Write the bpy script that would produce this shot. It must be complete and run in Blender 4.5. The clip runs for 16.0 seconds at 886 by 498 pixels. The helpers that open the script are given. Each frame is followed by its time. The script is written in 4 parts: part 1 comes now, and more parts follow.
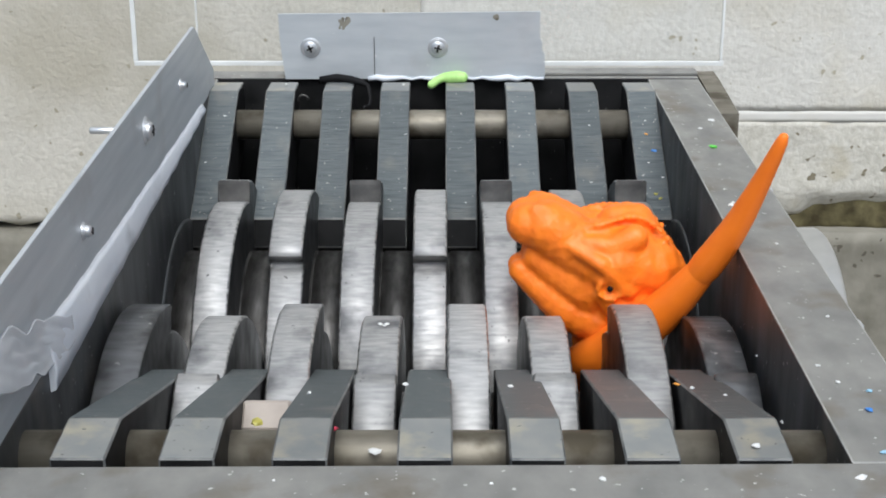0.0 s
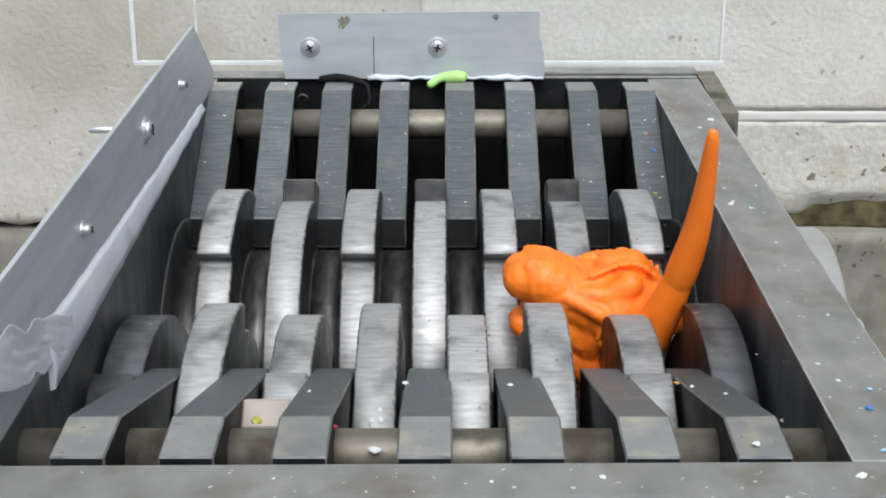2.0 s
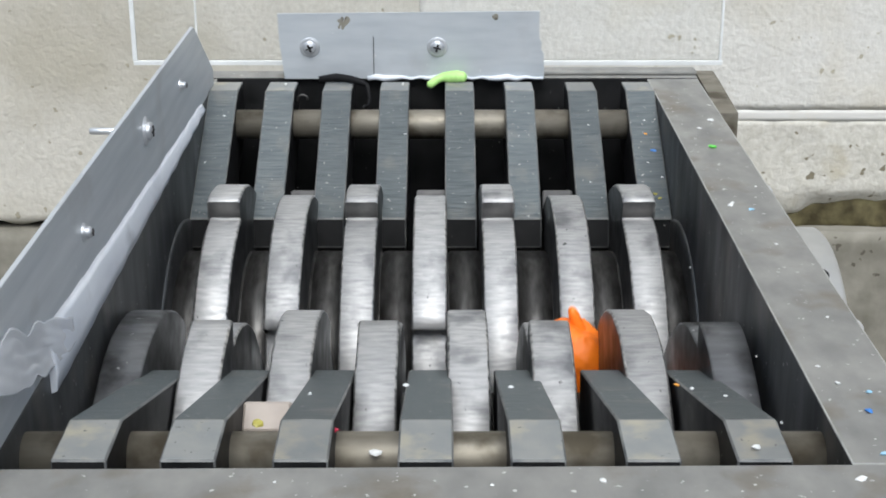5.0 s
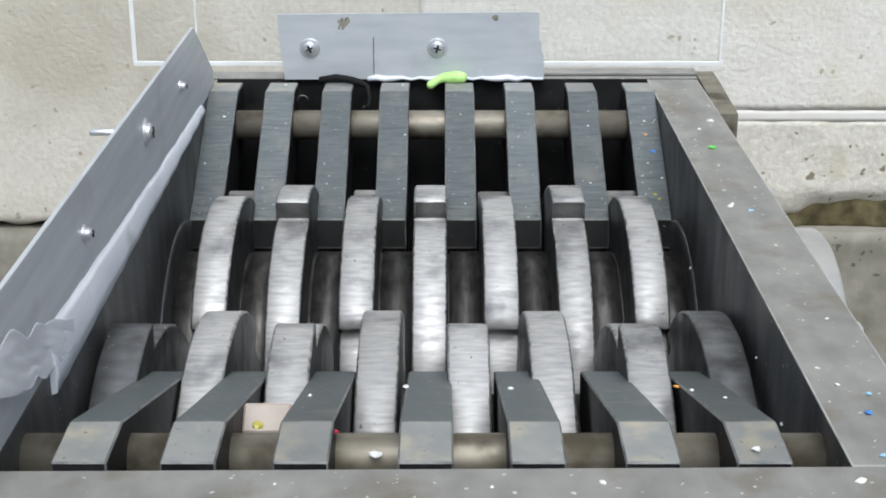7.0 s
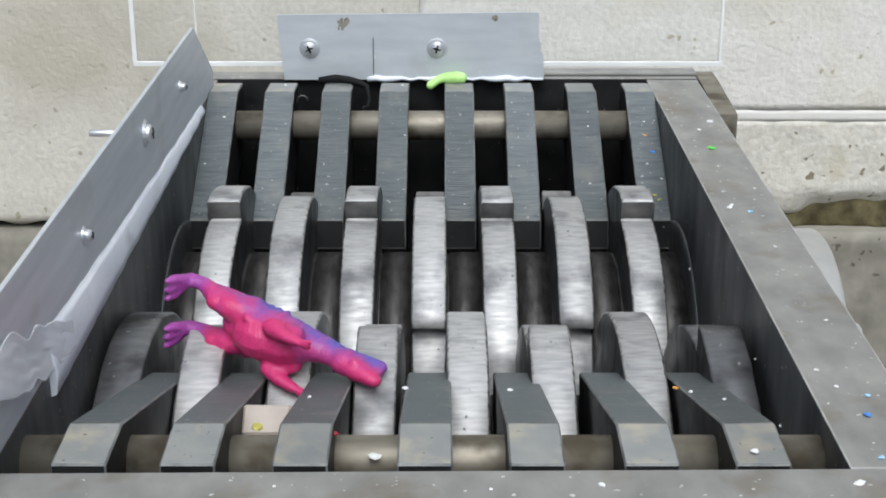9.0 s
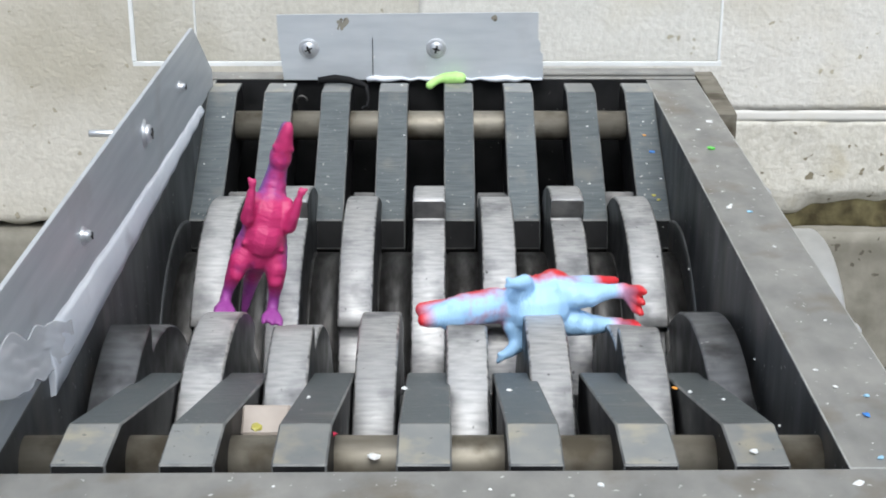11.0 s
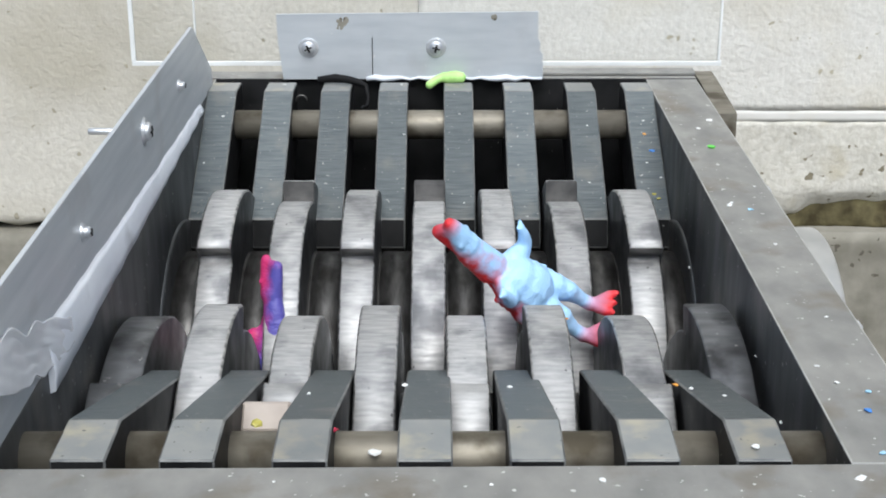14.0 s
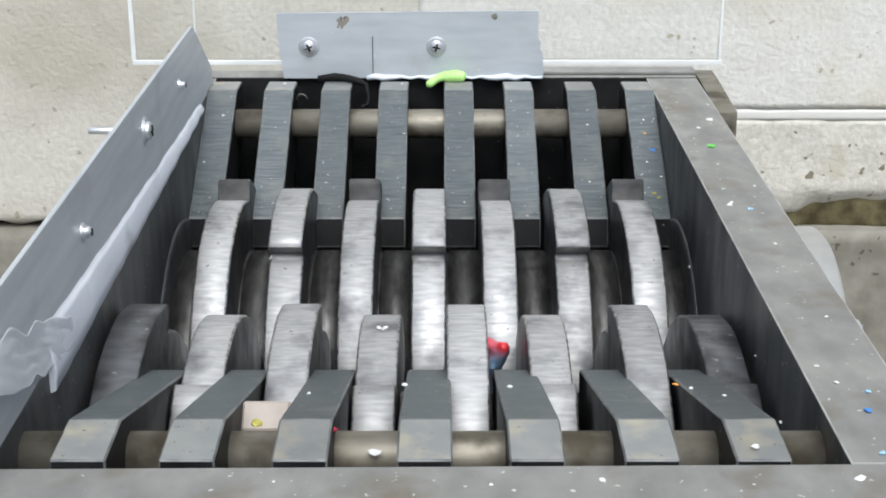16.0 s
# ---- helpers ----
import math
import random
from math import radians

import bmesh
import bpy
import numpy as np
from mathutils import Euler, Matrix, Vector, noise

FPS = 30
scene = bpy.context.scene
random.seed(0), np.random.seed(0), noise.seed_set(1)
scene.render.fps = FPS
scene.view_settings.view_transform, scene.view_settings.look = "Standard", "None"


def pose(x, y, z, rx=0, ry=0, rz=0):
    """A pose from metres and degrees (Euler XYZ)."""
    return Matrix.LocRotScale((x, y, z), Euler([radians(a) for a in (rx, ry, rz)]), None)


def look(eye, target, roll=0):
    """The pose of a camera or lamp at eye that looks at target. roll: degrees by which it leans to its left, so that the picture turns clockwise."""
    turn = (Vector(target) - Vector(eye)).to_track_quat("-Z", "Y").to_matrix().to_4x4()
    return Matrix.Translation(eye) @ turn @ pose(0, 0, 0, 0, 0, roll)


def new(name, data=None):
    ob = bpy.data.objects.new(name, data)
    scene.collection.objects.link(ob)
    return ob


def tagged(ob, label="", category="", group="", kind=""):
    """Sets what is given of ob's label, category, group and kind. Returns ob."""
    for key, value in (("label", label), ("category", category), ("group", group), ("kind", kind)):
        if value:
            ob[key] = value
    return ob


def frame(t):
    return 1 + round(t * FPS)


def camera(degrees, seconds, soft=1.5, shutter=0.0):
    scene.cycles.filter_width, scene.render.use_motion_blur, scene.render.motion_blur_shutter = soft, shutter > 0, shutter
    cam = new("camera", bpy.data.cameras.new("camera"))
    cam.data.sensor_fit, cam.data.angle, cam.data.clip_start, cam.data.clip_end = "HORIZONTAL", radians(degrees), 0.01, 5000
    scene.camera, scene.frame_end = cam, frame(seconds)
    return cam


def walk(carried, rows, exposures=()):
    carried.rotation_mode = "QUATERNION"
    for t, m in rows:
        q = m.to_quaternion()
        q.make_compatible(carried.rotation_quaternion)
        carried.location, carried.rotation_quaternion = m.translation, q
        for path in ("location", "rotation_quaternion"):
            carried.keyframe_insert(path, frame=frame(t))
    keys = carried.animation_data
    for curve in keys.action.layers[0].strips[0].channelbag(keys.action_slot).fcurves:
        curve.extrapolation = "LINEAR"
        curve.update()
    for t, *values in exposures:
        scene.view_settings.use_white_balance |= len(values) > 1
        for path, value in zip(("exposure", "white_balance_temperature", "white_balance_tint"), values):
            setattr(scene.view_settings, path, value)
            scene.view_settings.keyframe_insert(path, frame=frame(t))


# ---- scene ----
cam = camera(33.57, 16.0, soft=1.85, shutter=0.6)
EYE, DOWN = Vector((0.0075, -0.7218, 0.2486)), 20.54


def held(t, dx, dz, yaw, dip):
    """The camera's small sway: millimetres aside and up, degrees of turn and of extra tilt down."""
    eye, a, b = EYE + Vector((dx, 0, dz)) / 1000, radians(yaw), radians(DOWN + dip)
    return t, look(eye, eye + Vector((math.sin(a) * math.cos(b), math.cos(a) * math.cos(b), -math.sin(b))))


SWAY = [(0, 0.7, 0.4, -0.07, 0.0), (0.5, 0.7, -1.2, -0.08, -0.08), (1, 0.5, -0.5, -0.06, -0.03), (1.5, 0.5, 0.6, -0.02, 0.01), (2, 0.5, -0.8, -0.04, -0.05), (2.5, 0.5, -2.1, -0.06, -0.10), (3, 0.4, -1.7, -0.04, -0.08),
        (3.5, 0.1, -0.5, -0.01, -0.03), (4, -0.1, 0.5, 0.01, 0.03), (5.3, -0.2, 2.5, 0.01, 0.12), (6.5, -0.2, 3.2, 0.01, 0.14), (7.5, -0.1, 3.3, 0.01, 0.15), (8, 0.2, 3.8, -0.01, 0.17), (8.5, 0.2, 4.1, 0.0, 0.19), (9, 0.2, 4.9, 0.0, 0.22),
        (10.2, 0.3, 5.2, 0.01, 0.23), (11.5, 0.4, 4.9, 0.02, 0.22), (12, 0.5, 4.7, 0.02, 0.21), (12.5, 0.5, 3.9, 0.01, 0.16), (13, 0.4, 2.8, 0.02, 0.12), (13.5, 0.0, 2.4, 0.05, 0.10), (14, -0.4, 1.4, 0.07, 0.05), (14.5, -0.6, 0.6, 0.07, 0.03),
        (15, -0.3, 0.1, 0.05, 0.0), (15.5, -0.4, 0.6, 0.06, 0.04), (16, -0.1, 2.2, 0.04, 0.13)]
walk(cam, [held(*v) for v in SWAY], exposures=[(0.0, -0.13, 6000, 6), (3.0, -0.12, 6000, 6), (7.0, 0.02, 6000, 6), (8.3, 0.02, 6000, 6), (8.7, -0.08, 6000, 6), (9.2, -0.04, 6000, 6), (12.0, 0.06, 6000, 6), (16.0, 0.1, 6000, 6)])

# ---- light: bright overcast daylight from above ----
world = bpy.data.worlds.new("sky")
scene.world = world
world.use_nodes = True
wn = world.node_tree.nodes
sky = wn.new("ShaderNodeTexSky")
sky.sky_type = "NISHITA"
sky.sun_disc = False
sky.sun_elevation = radians(54)
sky.sun_rotation = radians(173.2)
sky.dust_density = 4.0
world.node_tree.links.new(sky.outputs[0], wn["Background"].inputs[0])
wn["Background"].inputs[1].default_value = 0.105
sun_data = bpy.data.lights.new("sun", "SUN")
sun_data.energy = 3.3
sun_data.angle = radians(50)
sun_data.color = (1.0, 0.97, 0.93)
sun = new("sun", sun_data)
sun.matrix_basis = look((0.10, -0.84, 1.25), (0, 0, 0))

# ---- materials ----


def material(name, color, rough=0.5, metal=0.0, color2=None, scale=60.0, stretch=(1, 1, 1), bump=0.1, bump_dist=0.0006,
             specks=None, speck_scale=260.0, speck_cut=0.72, dirt=None, dirt_scale=14.0, dirt_cut=0.55, rough2=None, per_piece=0.0, sheen=0.5):
    m = bpy.data.materials.new(name)
    m.use_nodes = True
    nt = m.node_tree
    n, link = nt.nodes, nt.links.new
    bsdf = n["Principled BSDF"]
    bsdf.inputs["Metallic"].default_value = metal
    bsdf.inputs["Specular IOR Level"].default_value = sheen
    co = n.new("ShaderNodeTexCoord")
    own = n.new("ShaderNodeObjectInfo")
    spread = n.new("ShaderNodeVectorMath")
    spread.operation = "MULTIPLY_ADD"
    spread.inputs[1].default_value = (7.3, 11.1, 5.7)
    link(own.outputs["Random"], spread.inputs[0])
    link(co.outputs["Object"], spread.inputs[2])
    place = spread.outputs[0]
    mp = n.new("ShaderNodeMapping")
    mp.inputs["Scale"].default_value = stretch
    link(place, mp.inputs[0])

    def noise_tex(s, detail, src):
        t = n.new("ShaderNodeTexNoise")
        t.inputs["Scale"].default_value = s
        t.inputs["Detail"].default_value = detail
        link(src, t.inputs["Vector"])
        return t.outputs[0]

    def ramp(src, lo, hi):
        r = n.new("ShaderNodeMapRange")
        r.inputs[1].default_value, r.inputs[2].default_value = lo, hi
        link(src, r.inputs[0])
        return r.outputs[0]

    def mix(fac, a, b):
        x = n.new("ShaderNodeMix")
        x.data_type = "RGBA"
        link(fac, x.inputs[0])
        for sock, v in ((x.inputs[6], a), (x.inputs[7], b)):
            if isinstance(v, tuple):
                sock.default_value = (*v, 1)
            else:
                link(v, sock)
        return x.outputs[2]

    grain = noise_tex(scale, 6, mp.outputs[0])
    out = mix(ramp(grain, 0.3, 0.7), color, color2 or tuple(c * 0.8 for c in color))
    if dirt:
        out = mix(ramp(noise_tex(dirt_scale, 5, place), dirt_cut, dirt_cut + 0.18), out, dirt)
    if specks:
        out = mix(ramp(noise_tex(speck_scale, 2, place), speck_cut, speck_cut + 0.04), out, specks)
    if per_piece:
        info = n.new("ShaderNodeObjectInfo")
        hsv = n.new("ShaderNodeHueSaturation")
        link(ramp(info.outputs["Random"], 0, 1), hsv.inputs["Value"])
        r = hsv.inputs["Value"].links[0].from_node
        r.inputs[3].default_value, r.inputs[4].default_value = 1 - per_piece, 1 + per_piece
        link(out, hsv.inputs["Color"])
        out = hsv.outputs[0]
    link(out, bsdf.inputs["Base Color"])
    rr = n.new("ShaderNodeMapRange")
    rr.inputs[1].default_value, rr.inputs[2].default_value = 0.3, 0.7
    rr.inputs[3].default_value, rr.inputs[4].default_value = rough, rough2 if rough2 is not None else min(1, rough + 0.15)
    link(grain, rr.inputs[0])
    link(rr.outputs[0], bsdf.inputs["Roughness"])
    b = n.new("ShaderNodeBump")
    b.inputs["Strength"].default_value = bump
    b.inputs["Distance"].default_value = bump_dist
    link(grain, b.inputs["Height"])
    link(b.outputs[0], bsdf.inputs["Normal"])
    return m


def two_tone(name, front, back, axis, cut, width, third=None):
    """Moulded toy rubber: the belly in one colour, the back sprayed in another, along an axis of the toy."""
    m = material(name, front, rough=0.42, bump=0.35, scale=170, bump_dist=0.002)
    nt = m.node_tree
    n, link = nt.nodes, nt.links.new
    co = n.new("ShaderNodeTexCoord")
    folds = n.new("ShaderNodeTexWave")
    folds.bands_direction = "Z"
    folds.inputs["Scale"].default_value = 130
    folds.inputs["Distortion"].default_value = 11
    folds.inputs["Detail"].default_value = 2
    folds.inputs["Detail Scale"].default_value = 1.5
    link(co.outputs["Object"], folds.inputs["Vector"])
    crease = n.new("ShaderNodeBump")
    crease.inputs["Strength"].default_value = 0.13
    crease.inputs["Distance"].default_value = 0.0012
    link(folds.outputs[1], crease.inputs["Height"])
    link(n["Bump"].outputs[0], crease.inputs["Normal"])
    link(crease.outputs[0], n["Principled BSDF"].inputs["Normal"])
    sep = n.new("ShaderNodeSeparateXYZ")
    link(co.outputs["Object"], sep.inputs[0])
    nz = n.new("ShaderNodeTexNoise")
    nz.inputs["Scale"].default_value = 70
    nz.inputs["Detail"].default_value = 5
    link(co.outputs["Object"], nz.inputs["Vector"])
    ad = n.new("ShaderNodeMath")
    ad.operation = "MULTIPLY_ADD"
    ad.inputs[1].default_value = 0.03
    link(nz.outputs[0], ad.inputs[0])
    link(sep.outputs[axis], ad.inputs[2])
    rg = n.new("ShaderNodeMapRange")
    rg.inputs[1].default_value, rg.inputs[2].default_value = cut + 0.015 - width, cut + 0.015 + width
    link(ad.outputs[0], rg.inputs[0])
    mx = n.new("ShaderNodeMix")
    mx.data_type = "RGBA"
    link(rg.outputs[0], mx.inputs[0])
    mx.inputs[6].default_value, mx.inputs[7].default_value = (*front, 1), (*back, 1)
    res = mx.outputs[2]
    if third:
        col, lo, hi = third
        soft = 0.004
        rump = n.new("ShaderNodeMapRange")
        rump.inputs[1].default_value, rump.inputs[2].default_value = 0.016, 0.034
        link(sep.outputs[2], rump.inputs[0])
        both = n.new("ShaderNodeMath")
        both.operation = "MULTIPLY"
        link(rg.outputs[0], both.inputs[0])
        link(rump.outputs[0], both.inputs[1])
        link(both.outputs[0], mx.inputs[0])
        for a, c, flip in ((2, hi, 1), (2, lo, -1)):
            r2 = n.new("ShaderNodeMapRange")
            r2.inputs[1].default_value, r2.inputs[2].default_value = c - soft, c + soft
            if flip < 0:
                r2.inputs[3].default_value, r2.inputs[4].default_value = 1, 0
            link(sep.outputs[a], r2.inputs[0])
            m2 = n.new("ShaderNodeMix")
            m2.data_type = "RGBA"
            link(r2.outputs[0], m2.inputs[0])
            link(res, m2.inputs[6])
            m2.inputs[7].default_value = (*col, 1)
            res = m2.outputs[2]
    link(res, n["Principled BSDF"].inputs["Base Color"])
    return m


BAR = material("scraper_steel", (0.080, 0.096, 0.103), 0.42, 0.45, (0.140, 0.156, 0.162), 120, (0.5, 4.5, 4.5), 0.55, 0.001,
               specks=(0.36, 0.36, 0.35), speck_scale=380, speck_cut=0.69, dirt=(0.17, 0.172, 0.165), dirt_scale=42, dirt_cut=0.57, per_piece=0.15)
# Near-black steel: the shade of gaps and undersides is put into the colour.
GAP_SHADE = material("shaded_gap_steel", (0.007, 0.0075, 0.008), 0.5, 0.3, (0.020, 0.020, 0.021), 60, bump=0.3, specks=(0.25, 0.25, 0.23), speck_scale=300, speck_cut=0.74, sheen=0.3)
BAR_EDGE = material("worn_bar_edge", (0.09, 0.095, 0.10), 0.6, 0.4, (0.27, 0.27, 0.26), 95, bump=0.2)
BAR_END = material("bar_end_steel", (0.20, 0.215, 0.22), 0.5, 0.3, (0.29, 0.29, 0.275), 55, (1, 1, 1), 0.5, 0.001,
                   specks=(0.13, 0.13, 0.13), speck_scale=300, speck_cut=0.70, dirt=(0.36, 0.335, 0.27), dirt_scale=60, dirt_cut=0.52, per_piece=0.14)
CUT = material("ground_steel", (0.53, 0.525, 0.52), 0.50, 0.62, (0.37, 0.37, 0.373), 36, (2.6, 15, 15), 0.26, 0.0009,
               specks=(0.12, 0.12, 0.12), speck_scale=280, speck_cut=0.72, dirt=(0.19, 0.192, 0.20), dirt_scale=38, dirt_cut=0.52, rough2=0.70, per_piece=0.18)
# End rims: oily steel, with shade by the side plates put into the colour.
CUT_DULL = material("oily_shaded_rim", (0.21, 0.215, 0.225), 0.42, 0.7, (0.13, 0.133, 0.14), 30, (1.6, 6, 6), 0.3, 0.0008, specks=(0.4, 0.4, 0.39), speck_scale=240, speck_cut=0.70, dirt=(0.055, 0.055, 0.057), dirt_scale=45, dirt_cut=0.50)
CUT_SIDE = material("cutter_side_steel", (0.12, 0.125, 0.13), 0.38, 0.85, (0.05, 0.052, 0.055), 60, (1, 1, 1), 0.3)
CUT_FACE = material("hook_face_steel", (0.22, 0.215, 0.21), 0.45, 0.75, (0.12, 0.12, 0.12), 80, bump=0.5)
CUT_LIP = material("bright_cutter_edge", (0.66, 0.65, 0.64), 0.36, 0.85, (0.16, 0.16, 0.16), 90, (1, 3, 3), 0.4, 0.0008)
SPACER = material("spacer_steel", (0.15, 0.146, 0.142), 0.42, 0.85, (0.045, 0.043, 0.042), 46, (5, 1.2, 1.2), 0.35, 0.001, dirt=(0.045, 0.042, 0.04), dirt_scale=60, dirt_cut=0.54)
ROD = material("rod_steel", (0.29, 0.27, 0.225), 0.5, 0.7, (0.19, 0.17, 0.135), 30, (1, 4, 4), 0.2, dirt=(0.10, 0.085, 0.06), dirt_scale=45, dirt_cut=0.48)
FRAME_EDGE = material("worn_frame_edge", (0.55, 0.55, 0.53), 0.4, 0.6, (0.34, 0.34, 0.33), 70, bump=0.2)
FRAME = material("frame_steel", (0.32, 0.315, 0.30), 0.45, 0.4, (0.225, 0.225, 0.215), 60, (1, 0.6, 1), 0.5, 0.001,
                 specks=(0.62, 0.62, 0.6), speck_scale=300, speck_cut=0.70, dirt=(0.20, 0.18, 0.15), dirt_scale=36, dirt_cut=0.53)
# Darker than FRAME: shade inside the box is put into this colour.
INNER = material("shaded_inner_steel", (0.105, 0.110, 0.114), 0.40, 0.55, (0.055, 0.058, 0.061), 34, (1, 1.6, 0.5), 0.4, specks=(0.4, 0.4, 0.38),
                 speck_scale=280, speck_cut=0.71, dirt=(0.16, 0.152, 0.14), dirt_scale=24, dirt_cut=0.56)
ALU = material("aluminium_sheet", (0.555, 0.585, 0.615), 0.38, 0.35, (0.46, 0.495, 0.53), 26, (1, 0.35, 5), 0.2, specks=(0.72, 0.73, 0.74), speck_scale=130, speck_cut=0.73, dirt=(0.43, 0.445, 0.465), dirt_scale=20, dirt_cut=0.55)
ZINC = material("zinc_plate", (0.75, 0.77, 0.80), 0.32, 0.85, scale=100, bump=0.05)
CAULK = material("white_sealant", (0.72, 0.75, 0.80), 0.42, 0.0, (0.58, 0.61, 0.67), 38, (1, 0.4, 1), 0.35, 0.001, dirt=(0.44, 0.46, 0.50), dirt_scale=30, dirt_cut=0.58)
STAINED_BLOCK = material("stained_block", (0.62, 0.595, 0.535), 0.92, 0.0, (0.54, 0.515, 0.46), 230, (1, 1, 1), 0.42, 0.0028,
                         specks=(0.36, 0.33, 0.26), speck_scale=95, speck_cut=0.70, dirt=(0.46, 0.43, 0.36), dirt_scale=6, dirt_cut=0.47, sheen=0.2)
BLOCK = material("concrete_block", (0.69, 0.675, 0.635), 0.92, 0.0, (0.61, 0.595, 0.555), 230, (1, 1, 1), 0.42, 0.0028,
                 specks=(0.42, 0.39, 0.31), speck_scale=95, speck_cut=0.70, dirt=(0.585, 0.55, 0.47), dirt_scale=9, dirt_cut=0.5, sheen=0.2)
ROUGH_BLOCK = material("weathered_block", (0.64, 0.62, 0.565), 0.95, 0.0, (0.52, 0.50, 0.44), 190, (1, 1, 1), 0.5, 0.003,
                       specks=(0.22, 0.195, 0.14), speck_scale=80, speck_cut=0.66, dirt=(0.45, 0.41, 0.31), dirt_scale=26, dirt_cut=0.56, sheen=0.2)
MORTAR = material("pale_mortar", (0.70, 0.69, 0.66), 0.85, 0.0, (0.63, 0.615, 0.58), 60, (0.5, 1, 2), 0.3, 0.001, dirt=(0.62, 0.60, 0.55), dirt_scale=24, dirt_cut=0.55, sheen=0.2)
LEDGE = material("dirty_concrete", (0.29, 0.275, 0.235), 0.9, 0.0, (0.18, 0.17, 0.14), 40, bump=0.7, bump_dist=0.003, specks=(0.11, 0.10, 0.08), speck_scale=110, speck_cut=0.66, sheen=0.2)
GROUND = material("yard_concrete", (0.22, 0.215, 0.20), 0.9, 0.0, (0.15, 0.145, 0.13), 12, bump=0.4, bump_dist=0.002, sheen=0.2)
MOSS = material("mossy_gap", (0.17, 0.15, 0.08), 0.95, 0.0, (0.06, 0.05, 0.028), 60, bump=0.8, bump_dist=0.004, sheen=0.1)
ORANGE = material("orange_rubber", (1.0, 0.235, 0.012), 0.42, 0.0, (0.90, 0.185, 0.01), 130, bump=0.6, bump_dist=0.0022, dirt=(0.72, 0.155, 0.03), dirt_scale=45, dirt_cut=0.6)
TAIL = material("smooth_orange_rubber", (1.0, 0.225, 0.012), 0.4, 0.0, (0.95, 0.20, 0.01), 90, bump=0.25, bump_dist=0.001)
BLACK = material("black_rubber", (0.008, 0.008, 0.009), 0.6, scale=80, sheen=0.2)
EDGE = material("frosted_edge", (0.80, 0.82, 0.82), 0.4, scale=40, bump=0.1)
HUB = material("turned_steel_hub", (0.55, 0.55, 0.54), 0.4, 0.7, (0.45, 0.45, 0.44), 40, bump=0.05)
BEIGE = material("beige_plastic", (0.42, 0.365, 0.32), 0.5, scale=60)
BAG = material("milky_plastic_film", (0.82, 0.84, 0.88), 0.3, scale=30, bump=0.4, bump_dist=0.002)
BAG.node_tree.nodes["Principled BSDF"].inputs["Alpha"].default_value = 0.55
CHIPS = {c: material(c + "_plastic", rgb, 0.45, scale=90) for c, rgb in (
    ("green", (0.16, 0.62, 0.10)), ("lime", (0.48, 0.80, 0.25)), ("blue", (0.06, 0.22, 0.60)), ("white", (0.75, 0.76, 0.75)), ("yellow", (0.42, 0.38, 0.08)),
    ("red", (0.60, 0.03, 0.08)), ("amber", (0.85, 0.38, 0.06)), ("paleblue", (0.35, 0.60, 0.80)))}
PINK = two_tone("magenta_toy", (0.48, 0.026, 0.135), (0.085, 0.075, 0.34), 1, 0.0, 0.006, ((0.27, 0.05, 0.27), 0.016, 9.0))
SKYBLUE = two_tone("skyblue_toy", (0.37, 0.60, 0.88), (0.55, 0.015, 0.02), 1, -0.0005, 0.004, ((0.60, 0.025, 0.035), 0.008, 0.1065))

GLASS = bpy.data.materials.new("clear_acrylic")
GLASS.use_nodes = True
gn = GLASS.node_tree.nodes
gt = gn.new("ShaderNodeBsdfTransparent")
gt.inputs[0].default_value = (0.995, 0.998, 0.998, 1)
gg = gn.new("ShaderNodeBsdfGlossy")
gg.inputs["Roughness"].default_value = 0.08
gf = gn.new("ShaderNodeFresnel")
gf.inputs[0].default_value = 1.12
gm = gn.new("ShaderNodeMixShader")
GLASS.node_tree.links.new(gf.outputs[0], gm.inputs[0])
GLASS.node_tree.links.new(gt.outputs[0], gm.inputs[1])
GLASS.node_tree.links.new(gg.outputs[0], gm.inputs[2])
GLASS.node_tree.links.new(gm.outputs[0], gn["Material Output"].inputs[0])

# ---- mesh helpers ----


def finish(bm, name, mats, smooth=False):
    bmesh.ops.recalc_face_normals(bm, faces=bm.faces)
    me = bpy.data.meshes.new(name)
    bm.to_mesh(me)
    bm.free()
    for m in mats if isinstance(mats, (list, tuple)) else [mats]:
        me.materials.append(m)
    if smooth:
        for p in me.polygons:
            p.use_smooth = True
    return me


def part(name, bm, mats, parent=None, label="", m=None, smooth=False):
    me = bm if isinstance(bm, bpy.types.Mesh) else finish(bm, name, mats, smooth)
    ob = new(name, me)
    if m is not None:
        ob.matrix_basis = m
    ob.parent = parent
    return tagged(ob, label)


def thing(name, at, label, category, group="", kind=""):
    ob = new(name)
    ob.location = at
    ob.empty_display_size = 0.01
    return tagged(ob, label, category, group, kind)


def box(bm, x0, x1, y0, y1, z0, z1, bevel=0.0, mi=0, worn=-1):
    vs = [bm.verts.new((x, y, z)) for x in (x0, x1) for y in (y0, y1) for z in (z0, z1)]
    fs = [bm.faces.new([vs[i] for i in q]) for q in ((0, 1, 3, 2), (4, 6, 7, 5), (0, 4, 5, 1), (2, 3, 7, 6), (0, 2, 6, 4), (1, 5, 7, 3))]
    for f in fs:
        f.material_index = mi
    if bevel:
        es = list({e for f in fs for e in f.edges})
        bmesh.ops.bevel(bm, geom=es, offset=bevel, segments=2, affect="EDGES", profile=0.6, material=worn)
    return bm


